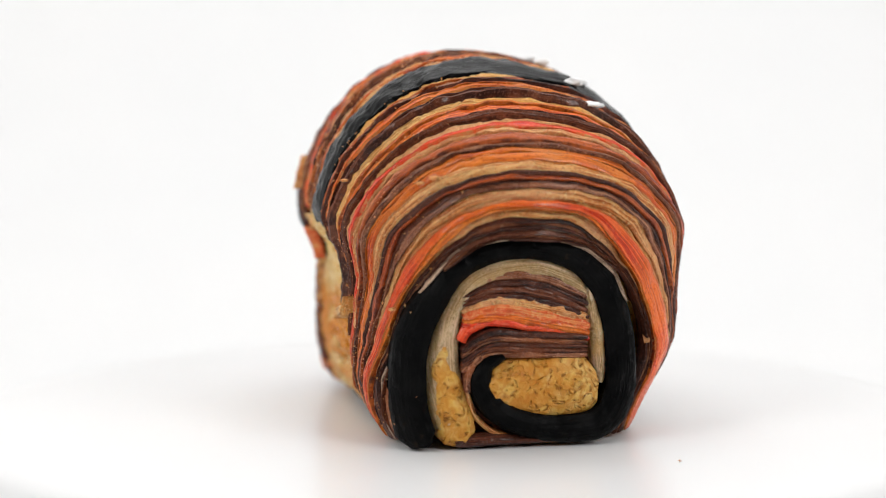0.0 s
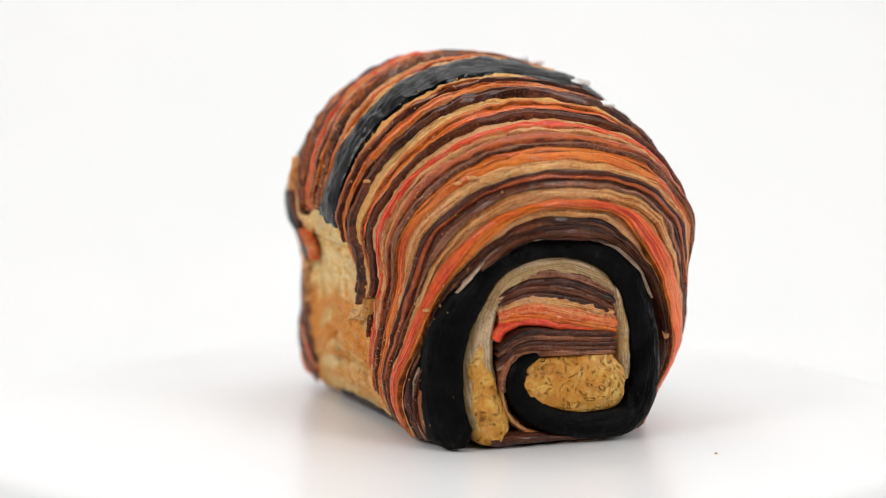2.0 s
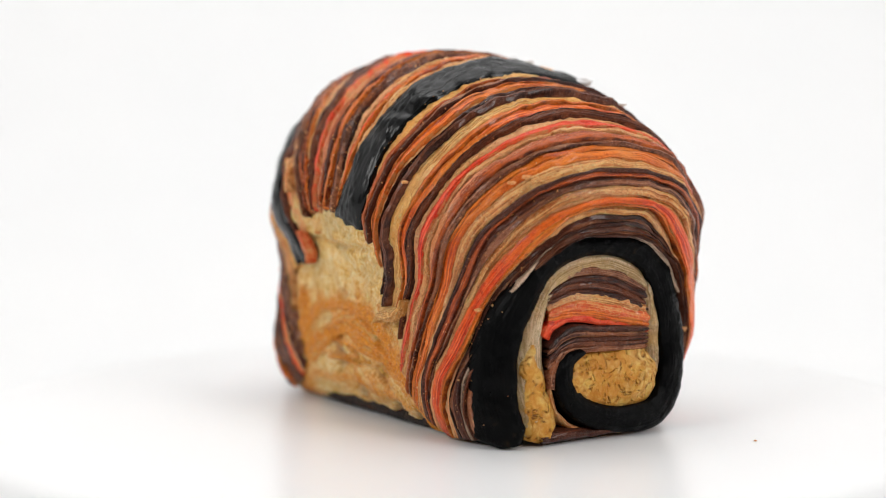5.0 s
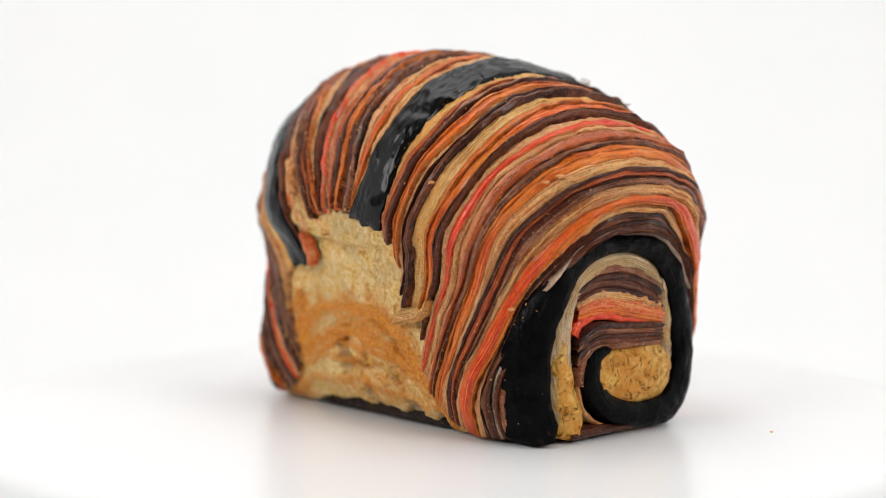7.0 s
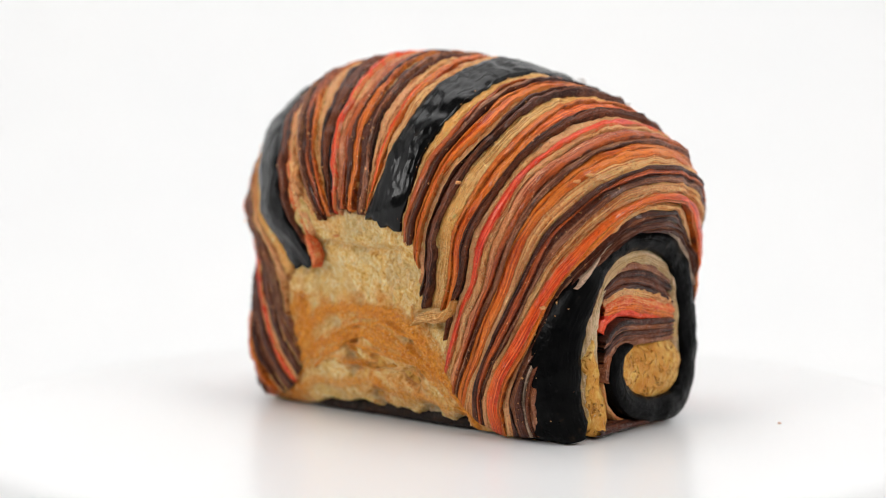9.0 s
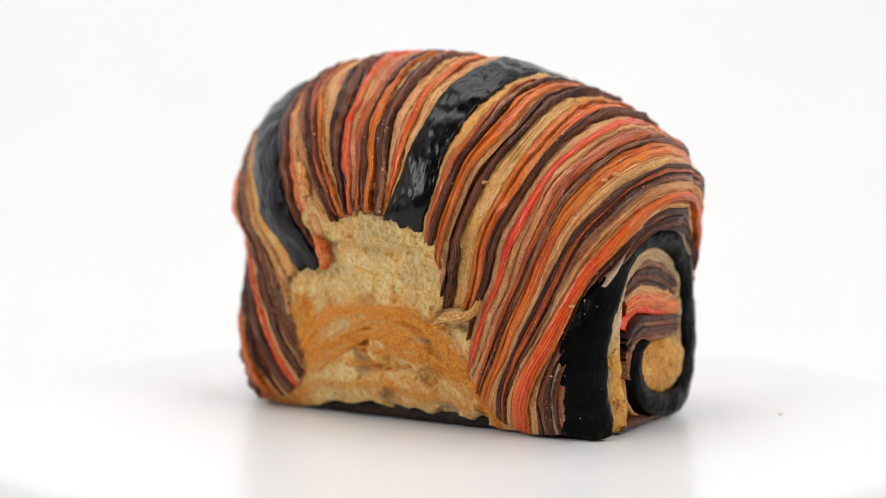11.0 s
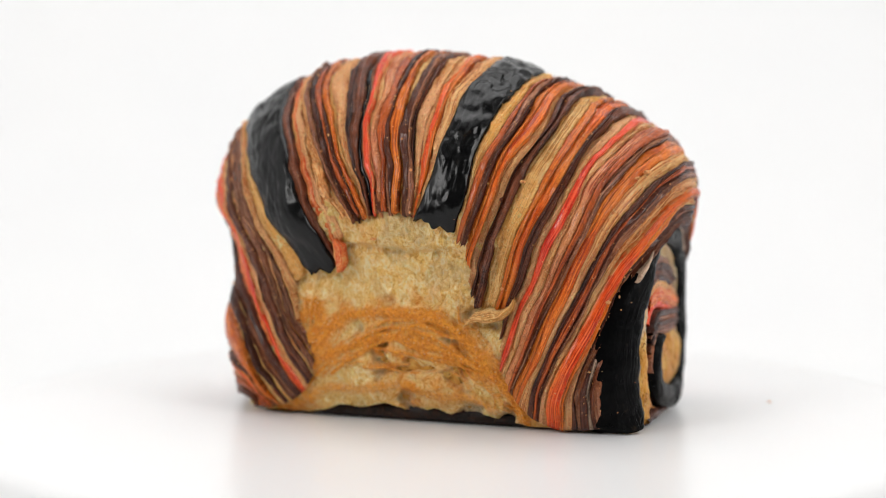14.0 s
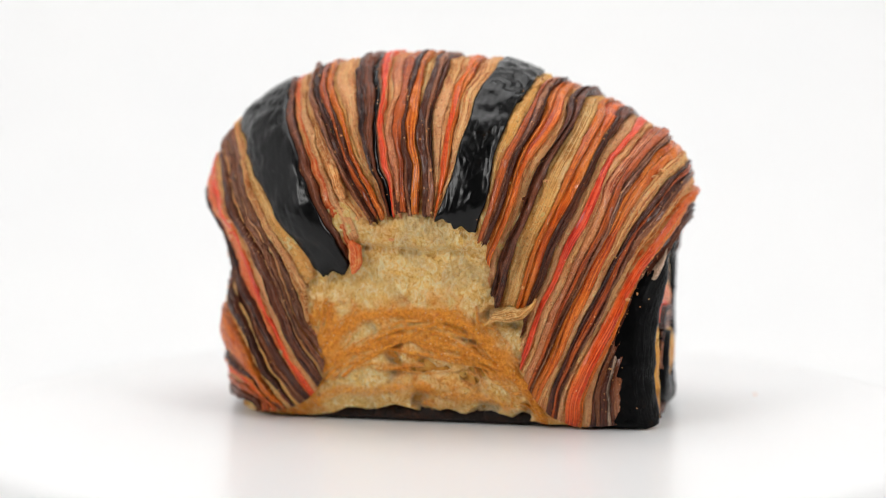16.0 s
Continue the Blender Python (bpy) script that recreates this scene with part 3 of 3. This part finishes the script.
WORDS = {"tan": "tan dough stripe", "cream": "cream dough stripe", "cream2": "greyish cream dough stripe", "salmon": "salmon dough stripe",
         "pink": "pale pink dough stripe", "red": "bright red dough stripe", "redorange": "red-orange dough stripe", "orange": "orange dough stripe",
         "amber": "amber dough stripe", "rust": "rust-brown dough stripe", "mauve": "mauve-brown dough stripe", "brown": "brown dough stripe",
         "choc": "dark chocolate dough stripe", "black": "glossy black dough stripe", "black2": "glossy black dough stripe"}

stripe("brown", 0.0000, 0.0143, 0.0000, 0.0110)
stripe("rust", 0.0143, 0.0285, 0.0110, 0.0230)
stripe("tan", 0.0285, 0.0337, 0.0230, 0.0256)
stripe("redorange", 0.0337, 0.0456, 0.0256, 0.0316)
stripe("amber", 0.0456, 0.0522, 0.0316, 0.0350)
stripe("choc", 0.0522, 0.0578, 0.0350, 0.0368)
stripe("brown", 0.0578, 0.0680, 0.0368, 0.0400)
stripe("amber", 0.0680, 0.1112, 0.0400, 0.0498)
stripe("cream", 0.1112, 0.1344, 0.0498, 0.0550)
stripe("choc", 0.1344, 0.1437, 0.0550, 0.0573)
stripe("rust", 0.1437, 0.1479, 0.0573, 0.0582)
stripe("choc", 0.1479, 0.1550, 0.0582, 0.0600)
stripe("cream", 0.1550, 0.1941, 0.0600, 0.0680)
stripe("choc", 0.1941, 0.2032, 0.0680, 0.0698)
stripe("brown", 0.2032, 0.2202, 0.0698, 0.0730)
stripe("mauve", 0.2202, 0.2392, 0.0730, 0.0832)
stripe("choc", 0.2392, 0.2520, 0.0832, 0.0900)
stripe("salmon", 0.2520, 0.2820, 0.0900, 0.0920)
stripe("red", 0.2820, 0.2940, 0.0920, 0.0980)
stripe("tan", 0.2940, 0.3000, 0.0980, 0.0990)
stripe("tan", 0.3000, 0.3035, 0.0990, 0.1050)
stripe("choc", 0.3035, 0.3077, 0.1050, 0.1130)
stripe("brown", 0.3077, 0.3155, 0.1130, 0.1280)
stripe("tan", 0.3155, 0.3173, 0.1280, 0.1302)
stripe("mauve", 0.3173, 0.3213, 0.1302, 0.1352)
stripe("choc", 0.3213, 0.3234, 0.1352, 0.1380)
stripe("mauve", 0.3234, 0.3270, 0.1380, 0.1470)
stripe("tan", 0.3270, 0.3293, 0.1470, 0.1530)
stripe("mauve", 0.3293, 0.3360, 0.1530, 0.1800)
stripe("mauve", 0.3360, 0.3423, 0.1800, 0.1980)
stripe("tan", 0.3423, 0.3492, 0.1980, 0.2497)
stripe("cream", 0.3492, 0.3530, 0.2497, 0.2800)
stripe("black", 0.3530, 0.4245, 0.2800, 0.3360)
stripe("brown", 0.4245, 0.4286, 0.3360, 0.3444)
stripe("salmon", 0.4286, 0.4395, 0.3444, 0.3622)
stripe("tan", 0.4395, 0.4468, 0.3622, 0.3740)
stripe("tan", 0.4468, 0.4550, 0.3740, 0.3991)
stripe("mauve", 0.4550, 0.4627, 0.3991, 0.4049)
stripe("choc", 0.4627, 0.4678, 0.4049, 0.4087)
stripe("choc", 0.4678, 0.4710, 0.4087, 0.4101)
stripe("rust", 0.4710, 0.4792, 0.4101, 0.4152)
stripe("choc", 0.4792, 0.4817, 0.4152, 0.4162)
stripe("amber", 0.4817, 0.4883, 0.4162, 0.4219)
stripe("cream", 0.4883, 0.4918, 0.4219, 0.4249)
stripe("tan", 0.4918, 0.5172, 0.4249, 0.4292)
stripe("choc", 0.5172, 0.5224, 0.4292, 0.4307)
stripe("brown", 0.5224, 0.5360, 0.4307, 0.4350)
stripe("black2", 0.5360, 0.5437, 0.4350, 0.4400)
stripe("mauve", 0.5437, 0.5469, 0.4400, 0.4407)
stripe("red", 0.5469, 0.5540, 0.4407, 0.4468)
stripe("tan", 0.5540, 0.5585, 0.4468, 0.4508)
stripe("pink", 0.5585, 0.5723, 0.4508, 0.4559)
stripe("rust", 0.5723, 0.5828, 0.4559, 0.4651)
stripe("mauve", 0.5828, 0.5859, 0.4651, 0.4679)
stripe("choc", 0.5859, 0.5899, 0.4679, 0.4693)
stripe("amber", 0.5899, 0.6004, 0.4693, 0.4788)
stripe("cream", 0.6004, 0.6059, 0.4788, 0.4840)
stripe("choc", 0.6059, 0.6123, 0.4840, 0.4912)
stripe("mauve", 0.6123, 0.6185, 0.4912, 0.4934)
stripe("choc", 0.6185, 0.6227, 0.4934, 0.4948)
stripe("tan", 0.6227, 0.6415, 0.4948, 0.4980)
stripe("tan", 0.6415, 0.6455, 0.4980, 0.4991)
stripe("redorange", 0.6455, 0.6549, 0.4991, 0.5015)
stripe("amber", 0.6549, 0.6602, 0.5015, 0.5028)
stripe("tan", 0.6602, 0.6790, 0.5028, 0.5060)
stripe("black", 0.6790, 0.7230, 0.5060, 0.5600)
stripe("cream", 0.7230, 0.7368, 0.5600, 0.5646)
stripe("rust", 0.7368, 0.7444, 0.5646, 0.5762)
stripe("mauve", 0.7444, 0.7468, 0.5762, 0.5797)
stripe("choc", 0.7468, 0.7521, 0.5797, 0.5897)
stripe("amber", 0.7521, 0.7581, 0.5897, 0.6013)
stripe("orange", 0.7581, 0.7680, 0.6013, 0.6209)
stripe("tan", 0.7680, 0.7759, 0.6209, 0.6421)
stripe("choc", 0.7759, 0.7804, 0.6421, 0.6504)
stripe("brown", 0.7804, 0.7888, 0.6504, 0.6660)
stripe("cream", 0.7888, 0.8059, 0.6660, 0.6938)
stripe("amber", 0.8059, 0.8137, 0.6938, 0.6996)
stripe("orange", 0.8137, 0.8265, 0.6996, 0.7090)
stripe("choc", 0.8265, 0.8307, 0.7090, 0.7204)
stripe("brown", 0.8307, 0.8386, 0.7204, 0.7414)
stripe("tan", 0.8386, 0.8475, 0.7414, 0.7710)
stripe("red", 0.8475, 0.8574, 0.7710, 0.7874)
stripe("tan", 0.8574, 0.8640, 0.7874, 0.7983)
stripe("pink", 0.8640, 0.8752, 0.7983, 0.8137)
stripe("rust", 0.8752, 0.8844, 0.8137, 0.8220)
stripe("mauve", 0.8844, 0.8870, 0.8220, 0.8242)
stripe("mauve", 0.8870, 0.8905, 0.8242, 0.8278)
stripe("amber", 0.8905, 0.8979, 0.8278, 0.8327)
stripe("orange", 0.8979, 0.9098, 0.8327, 0.8408)
stripe("tan", 0.9098, 0.9227, 0.8408, 0.8570)
stripe("choc", 0.9227, 0.9275, 0.8570, 0.8628)
stripe("rust", 0.9275, 0.9324, 0.8628, 0.8687)
stripe("choc", 0.9324, 0.9361, 0.8687, 0.8732)
stripe("mauve", 0.9361, 0.9418, 0.8732, 0.8768)
stripe("tan", 0.9418, 0.9530, 0.8768, 0.8790)
stripe("tan", 0.9530, 0.9554, 0.8790, 0.8838)
stripe("redorange", 0.9554, 0.9621, 0.8838, 0.9071)
stripe("amber", 0.9621, 0.9646, 0.9071, 0.9125)
stripe("tan", 0.9646, 0.9752, 0.9125, 0.9190)
stripe("choc", 0.9752, 0.9797, 0.9190, 0.9260)
stripe("mauve", 0.9797, 0.9831, 0.9260, 0.9340)
stripe("choc", 0.9831, 0.9866, 0.9340, 0.9420)
stripe("cream2", 0.9866, 0.9886, 0.9420, 0.9460)
stripe("brown", 0.9886, 0.9931, 0.9460, 0.9560)
stripe("mauve", 0.9931, 0.9960, 0.9560, 0.9640)
stripe("choc", 0.9960, 1.0000, 0.9640, 0.9760)

# ---- the rolled end face ----
def band(name, line, colour, x0, depth, label, mat=None, dome=1.6, n=70, seed=0.0):
    """A layer of dough seen end-on: (y, z, width) along its middle."""
    c = smooth_line(line, n)
    d = np.gradient(c[:, :2], axis=0)
    d /= np.linalg.norm(d, axis=1, keepdims=True)
    side = np.stack([-d[:, 1], d[:, 0]], 1)
    m = 17
    verts, uvs = [], []
    for i in range(n):
        ends = min(1.0, 0.55 + 0.45 * min(i, n - 1 - i) / 3)
        for j in range(-1, m + 1):
            v = min(max(j, 0), m - 1) / (m - 1)
            y, z = c[i, :2] + side[i] * (v - 0.5) * c[i, 2] * ends
            wob = noise.noise(Vector((y * 0.2 + seed, z * 0.2, 1))) * 0.5
            wob2 = noise.noise(Vector((y * 0.6 + seed, z * 0.6, 7))) * 0.3
            x = x0 + dome * (1 - abs(2 * v - 1) ** 2.4) + wob + wob2 if 0 <= j < m else x0 - depth
            x -= 7.5 * (1 - sstep(-31, -15, y)) + 1.5 * sstep(16, 33, y)
            verts.append(((x + 0.5) * K, (y + wob2 * 0.5) * K, max(z + wob * 0.4, -0.7) * K))
            uvs.append((i / n * 60 + seed, v * c[i, 2] + seed))
    return mesh_object(name, verts, grid_faces(n, m + 2), mat or MATS[colour], roll, label, uvs=uvs)


# rim layer, black coil, inner layers, crumb core
def face_backing():
    n, m = 48, 12
    verts = []
    for i in range(m):
        k = i / (m - 1)
        for j in range(n):
            a = 2 * math.pi * j / n
            c, s = math.cos(a), math.sin(a)
            y = 3.2 + 28.5 * math.copysign(abs(c) ** 0.75, c) * k
            z = 22.5 + 23.5 * math.copysign(abs(s) ** 0.75, s) * k
            verts.append(((53.0 - 6 * k ** 6 + 0.6 * noise.noise(Vector((y * 0.3, z * 0.3, 0)))) * K, y * K, max(z, -0.6) * K))
    mesh_object("end_backing", verts, grid_faces(m, n, True), MATS["brown"], roll, "brown dough behind the coil")


face_backing()
band("coil_frost", [(-20.5, 36.6, 0.7), (-12, 45.6, 1.1), (1.9, 49.4, 1.4), (15, 48.4, 1.8), (25.5, 42.8, 1.9), (31, 33.5, 1.0)], "cream2", 57.5, 6, "dusty pale edge over the coil", n=70, seed=47, dome=1.0)
PALE = dough("pale_stretched_dough", (0.60, 0.52, 0.42), (0.42, 0.34, 0.24), (0.25, 0.18, 0.09), (0.48, 0.34, 0.15), rough=0.4, coat=0.2, sss=0.12, crumb=0.3, lines=0.25, fuzz=0.5)
band("outer_coil", [(-19.8, 0.4, 8.5), (-22.2, 8, 8.2), (-22.8, 17.6, 7.8), (-21.4, 27, 7.6), (-17.0, 35.7, 7.2), (-10, 43.2, 6), (1.9, 46.9, 5.5), (14.8, 45.6, 6.5),
                    (23.5, 40, 7.5), (27.9, 31.5, 7.5), (29.8, 21, 7.5), (29.3, 11.2, 8), (24.9, 4.9, 7.5), (15, 3.6, 6.5), (4.9, 5.3, 6),
                    (-2.2, 9.2, 6), (-5.3, 14.8, 6), (-4.4, 19.1, 4), (-0.1, 21.3, 2.5)], "coil", 57.2, 14, "glossy black dough coil", n=170, dome=1.5)
band("cream_layer", [(-10.7, 1.6, 8), (-13.3, 9, 9.5), (-14.6, 20, 8), (-12.8, 29.4, 5.5), (-7.9, 38.1, 6.0), (-0.2, 42, 7), (9, 42.3, 6.5), (17.0, 39.2, 6), (20.9, 35.6, 3.5)],
     "cream", 54.8, 10, "pale greyish cream dough layer", n=90, seed=4, mat=PALE)
band("browned_layer", [(-10.0, 0.6, 7), (-11.5, 5, 9.5), (-13.2, 11, 9), (-14.3, 18, 7), (-14.4, 24, 3)], "cream", 55.0, 10, "porous browned dough low on the pale layer", mat=CORE, n=50, seed=5, dome=1.8)
band("coil_edge", [(-8.6, 13.0, 1.3), (-6.6, 7.5, 1.3), (-1.0, 2.6, 1.4), (8, 0.9, 1.5), (20, 1.0, 1.4), (27.0, 3.0, 1.2)], "tan", 55.0, 8, "thin tan dough edge under the coil", n=60, seed=43, dome=0.8)
def laminae(line, kinds, x0, seed):
    """A layer made of thin sheets: each (colour, offset, share of the layer's width, how far it stands out)."""
    for i, (colour, shift, share, proud) in enumerate(kinds):
        band("inner_layer", [(y, z + shift * w, w * share) for y, z, w in line], colour, x0 + proud, 9, WORDS[colour].replace("stripe", "layer"), seed=seed + i * 3.3, dome=0.5)


laminae([(-10, 34.4, 4.4), (-0.9, 37.0, 7.4), (10.5, 35.6, 8.4), (21.4, 31.4, 7.0)],
        (("mauve", 0.42, 0.30, 0.1), ("choc", 0.20, 0.22, 0.5), ("brown", -0.02, 0.28, 0.2), ("choc", -0.24, 0.22, 0.6), ("mauve", -0.42, 0.22, 0.3)), 55.6, 8)
laminae([(-10.2, 30.4, 4.2), (-0.9, 31.8, 6.6), (10.5, 29.8, 7.0), (21.6, 27.2, 6.0)],
        (("tan", 0.36, 0.42, 0.4), ("salmon", 0.06, 0.42, 0.7), ("orange", -0.18, 0.36, 0.5), ("red", -0.40, 0.30, 0.2)), 55.9, 12)
band("inner_layer", [(-10.6, 25.0, 2.6), (-8.6, 27.8, 2.8), (-4.6, 28.8, 1.6)], "red", 56.0, 9, "red dough layer", seed=16, dome=0.7)
laminae([(-10.4, 20.5, 6.0), (-3.7, 24.2, 6.2), (6.3, 24.0, 6.0), (21, 23.2, 5.2)],
        (("choc", 0.38, 0.26, 0.9), ("mauve", 0.16, 0.24, 0.5), ("choc", -0.04, 0.20, 0.8), ("brown", -0.22, 0.24, 0.5), ("mauve", -0.42, 0.26, 0.2)), 56.3, 20)
band("inner_layer", [(-8.8, 13.0, 1.6), (-8.4, 18.0, 1.8), (-5.6, 21.6, 1.8)], "mauve", 56.9, 9, "mauve-brown dough layer", seed=24, dome=0.5)
band("pale_layer", [(21.6, 37, 3.5), (23.2, 31, 4.0), (24.6, 22.6, 4.4), (25.0, 14.2, 3.4)], "cream", 55.0, 9, "pale cream dough layer", seed=28, mat=PALE)
band("base_layer", [(-12, 1.0, 3), (-4.0, 1.4, 3), (8, 1.2, 2.2), (24, 1.6, 2.2)], "choc", 55.6, 9, "dark dough along the base", seed=32)
band("crumb_core", [(-4.6, 14.6, 8), (-0.5, 13.8, 13), (6, 13.2, 14.5), (14, 13.6, 15), (20, 14.6, 14.5), (23.4, 15.6, 10)], "tan", 55.6, 8,
     "porous yellow dough core", mat=CORE, dome=2.6, seed=36)


# ---- strands, flaps and flakes on the skin ----
def fold(name, line, colour, label, lift=0.6, thick=0.9, n=40, seed=0.0):
    """A raised strand or flap that lies on the front skin: (x, z, width) along its middle."""
    c = smooth_line(line, n)
    d = np.gradient(c[:, :2], axis=0)
    d /= np.linalg.norm(d, axis=1, keepdims=True) + 1e-9
    side = np.stack([-d[:, 1], d[:, 0]], 1)
    m = 7
    verts, uvs = [], []
    for i in range(n):
        taper = min(1.0, 0.3 + 0.7 * min(i, n - 1 - i) / (0.2 * n))
        for j in range(m):
            v = j / (m - 1)
            x, z = c[i, :2] + side[i] * (v - 0.5) * c[i, 2] * taper
            x += 0.8 * noise.noise(Vector((x * 0.3 + seed, z * 0.3, 2.0)))
            z += 0.8 * noise.noise(Vector((x * 0.3 + seed, z * 0.3, 6.0)))
            y = float(skin(np.array([x]), np.array([z]), np.array([False]))[0])
            h = lift + thick * (1 - abs(2 * v - 1) ** 2) + 0.4 * noise.noise(Vector((x * 0.5, z * 0.5, seed))) - (2.2 if j in (0, m - 1) else 0)
            verts.append((x * K, (y - h) * K, max(z, 0.0) * K))
            uvs.append((i / n * 30 + seed, v * c[i, 2] + seed))
    return mesh_object(name, verts, grid_faces(n, m), MATS[colour], roll, label, uvs=uvs)


fold("flap", [(15.5, 26.2, 1.2), (18.5, 28.0, 3.6), (22.0, 28.4, 3.2), (25.5, 29.4, 2.4), (27.8, 32.5, 1.2)], "cream", "peeling pale amber flap of dough", lift=1.2)
fold("flap", [(-19.0, 38.0, 2), (-18.2, 42.0, 3.5), (-18.6, 47.0, 2.5)], "salmon", "loose pale pink flap of dough", lift=0.8)
fold("flap", [(-24.0, 66.0, 1.5), (-22.5, 62.0, 2.4), (-20.0, 57.0, 1.8)], "tan", "loose tan flake of dough", lift=1.2)
SUGAR = white_surface("cream_sugar", 0.80, 0.6, 0.3, 1500.0, 0.4)


def flake(x, y, z, size, mat, label, name="flake"):
    bm = bmesh.new()
    bmesh.ops.create_icosphere(bm, subdivisions=3, radius=1)
    for v in bm.verts:
        v.co *= 1 + 0.45 * noise.noise(v.co * 1.5 + Vector((x, y, z)))
        v.co = Vector(((x + v.co.x * size) * K, (y + v.co.y * size * 1.5) * K, (z + 1.1 + v.co.z * size * 0.6) * K))
    me = bpy.data.meshes.new(name)
    bm.to_mesh(me)
    bm.free()
    me.materials.append(mat)
    for p in me.polygons:
        p.use_smooth = True
    ob = new(name, me)
    ob.parent = roll
    tagged(ob, label)



# many tiny crumbs over the front and the end, doubling as painted glaze glints
def scatter_crumbs_and_glints():
    rnd = random.Random(11)
    verts, faces = [], []
    for i in range(1100):
        r, f = rnd.choice(edges[3:])
        g = rnd.uniform(0.1, 1.0) ** 1.4
        rp, fp = at(ridge_line, np.array([r]))[0], at(foot_line, np.array([f]))[0]
        bend = (6.0 * float(sstep(0.78, 1.0, r)) - 5.0 * (1 - float(sstep(0.02, 0.2, r)))) * (2 * g + 1.3 * g ** 0.5) * (1 - g)
        x, z = rp + (fp - rp) * g - np.array([0.9 * bend, 0.5 * bend]) + np.array([rnd.gauss(0, 0.5), rnd.gauss(0, 0.3)])
        y = float(skin(np.array([x]), np.array([z]), np.array([False]))[0]) - rnd.uniform(-0.5, 0.3)
        size = rnd.uniform(0.08, 0.20) if rnd.random() < 0.93 else rnd.uniform(0.25, 0.4)
        if i > 1090:
            y, z = rnd.uniform(-26, -19), rnd.uniform(2, 32)
            x = 58.6 - 7.5 * (1 - float(sstep(-31, -15, y)))
        start = len(verts)
        for d in ((1, 0, 0), (-1, 0, 0), (0, 1, 0), (0, -1, 0), (0, 0, 1), (0, 0, -1)):
            verts.append(tuple((c + e * size * rnd.uniform(0.6, 1.5)) * K for c, e in zip((x, y, z), d)))
        for a, b, c in ((0, 2, 4), (2, 1, 4), (1, 3, 4), (3, 0, 4), (2, 0, 5), (1, 2, 5), (3, 1, 5), (0, 3, 5)):
            faces.append((start + a, start + b, start + c))
    tagged(mesh_object("crumbs_and_glints", verts, faces, MATS["tan"], roll, "tiny pale crumbs stuck to the glaze, also standing in for its glints"), kind="stuff")


scatter_crumbs_and_glints()
for x, y, z, size in ((36.2, 28.0, 80.6, 2.0), (33.0, 30.5, 80.4, 1.5), (-4, 21.5, 92.4, 2.4), (0.0, 25.0, 91.4, 2.0), (22, 27.5, 86.4, 2.4), (18, 30.0, 86.0, 1.8)):
    flake(x, y, z, size * 0.75, SUGAR, "whitish sugar flake")
for x, y, z, size in ((51.8, -23.6, 14.8, 0.9), (52.0, -22.8, 9.0, 0.8), (50.6, -25.0, 18.5, 0.5), (51.5, -23.0, 17.0, 0.5)):
    flake(x, y, z, size, PALE, "small tan blister on the black coil", "blister")
for x, z, size in ((57.8, 64.0, 0.9), (56.2, 62.6, 0.7), (50.3, 32.0, 0.7), (30.5, 62.0, 0.7), (-8, 47, 0.7)):
    flake(x, float(skin(np.array([x]), np.array([z]), np.array([False]))[0]) - 0.5, z, size, MATS["tan"], "dry crumb stuck to the glaze", "crumb")


# ---- crumbs ----
def crumb(x, y, size, label):
    bm = bmesh.new()
    bmesh.ops.create_icosphere(bm, subdivisions=2, radius=1)
    for v in bm.verts:
        v.co *= 1 + 0.35 * noise.noise(v.co * 1.7 + Vector((x, y, 0)) * 99)
        v.co = Vector((v.co.x * size, v.co.y * size * 0.6, max(v.co.z * size * 0.45, -size * 0.3) + size * 0.3))
    me = bpy.data.meshes.new("crumb")
    bm.to_mesh(me)
    bm.free()
    me.materials.append(MATS["tan"])
    for p in me.polygons:
        p.use_smooth = True
    base = tagged(new("bread_crumb", me), label, "crumb")
    return base, x, y


crumbs = [crumb(80.1 * K, 36.7 * K, 0.0004, "tiny tan bread crumb lying on the white disc")]


# ---- what turns ----
def turn(t):
    return math.degrees(0.0719980 * t - 0.00013928 * (t - 8) ** 2) - 77.0


def motions():
    times = [float(i) for i in range(17)]
    walk(roll, [(t, pose(0, 0, 0.0006, 0, 0, turn(t))) for t in times])
    walk(turntable, [(t, pose(0, 0, 0, 0, 0, turn(t))) for t in times])
    for ob, x, y in crumbs:
        rows = []
        for t in times:
            a = radians(turn(t))
            rows.append((t, pose(x * math.cos(a) - y * math.sin(a), x * math.sin(a) + y * math.cos(a), 0, 0, 0, turn(t))))
        walk(ob, rows)


motions()
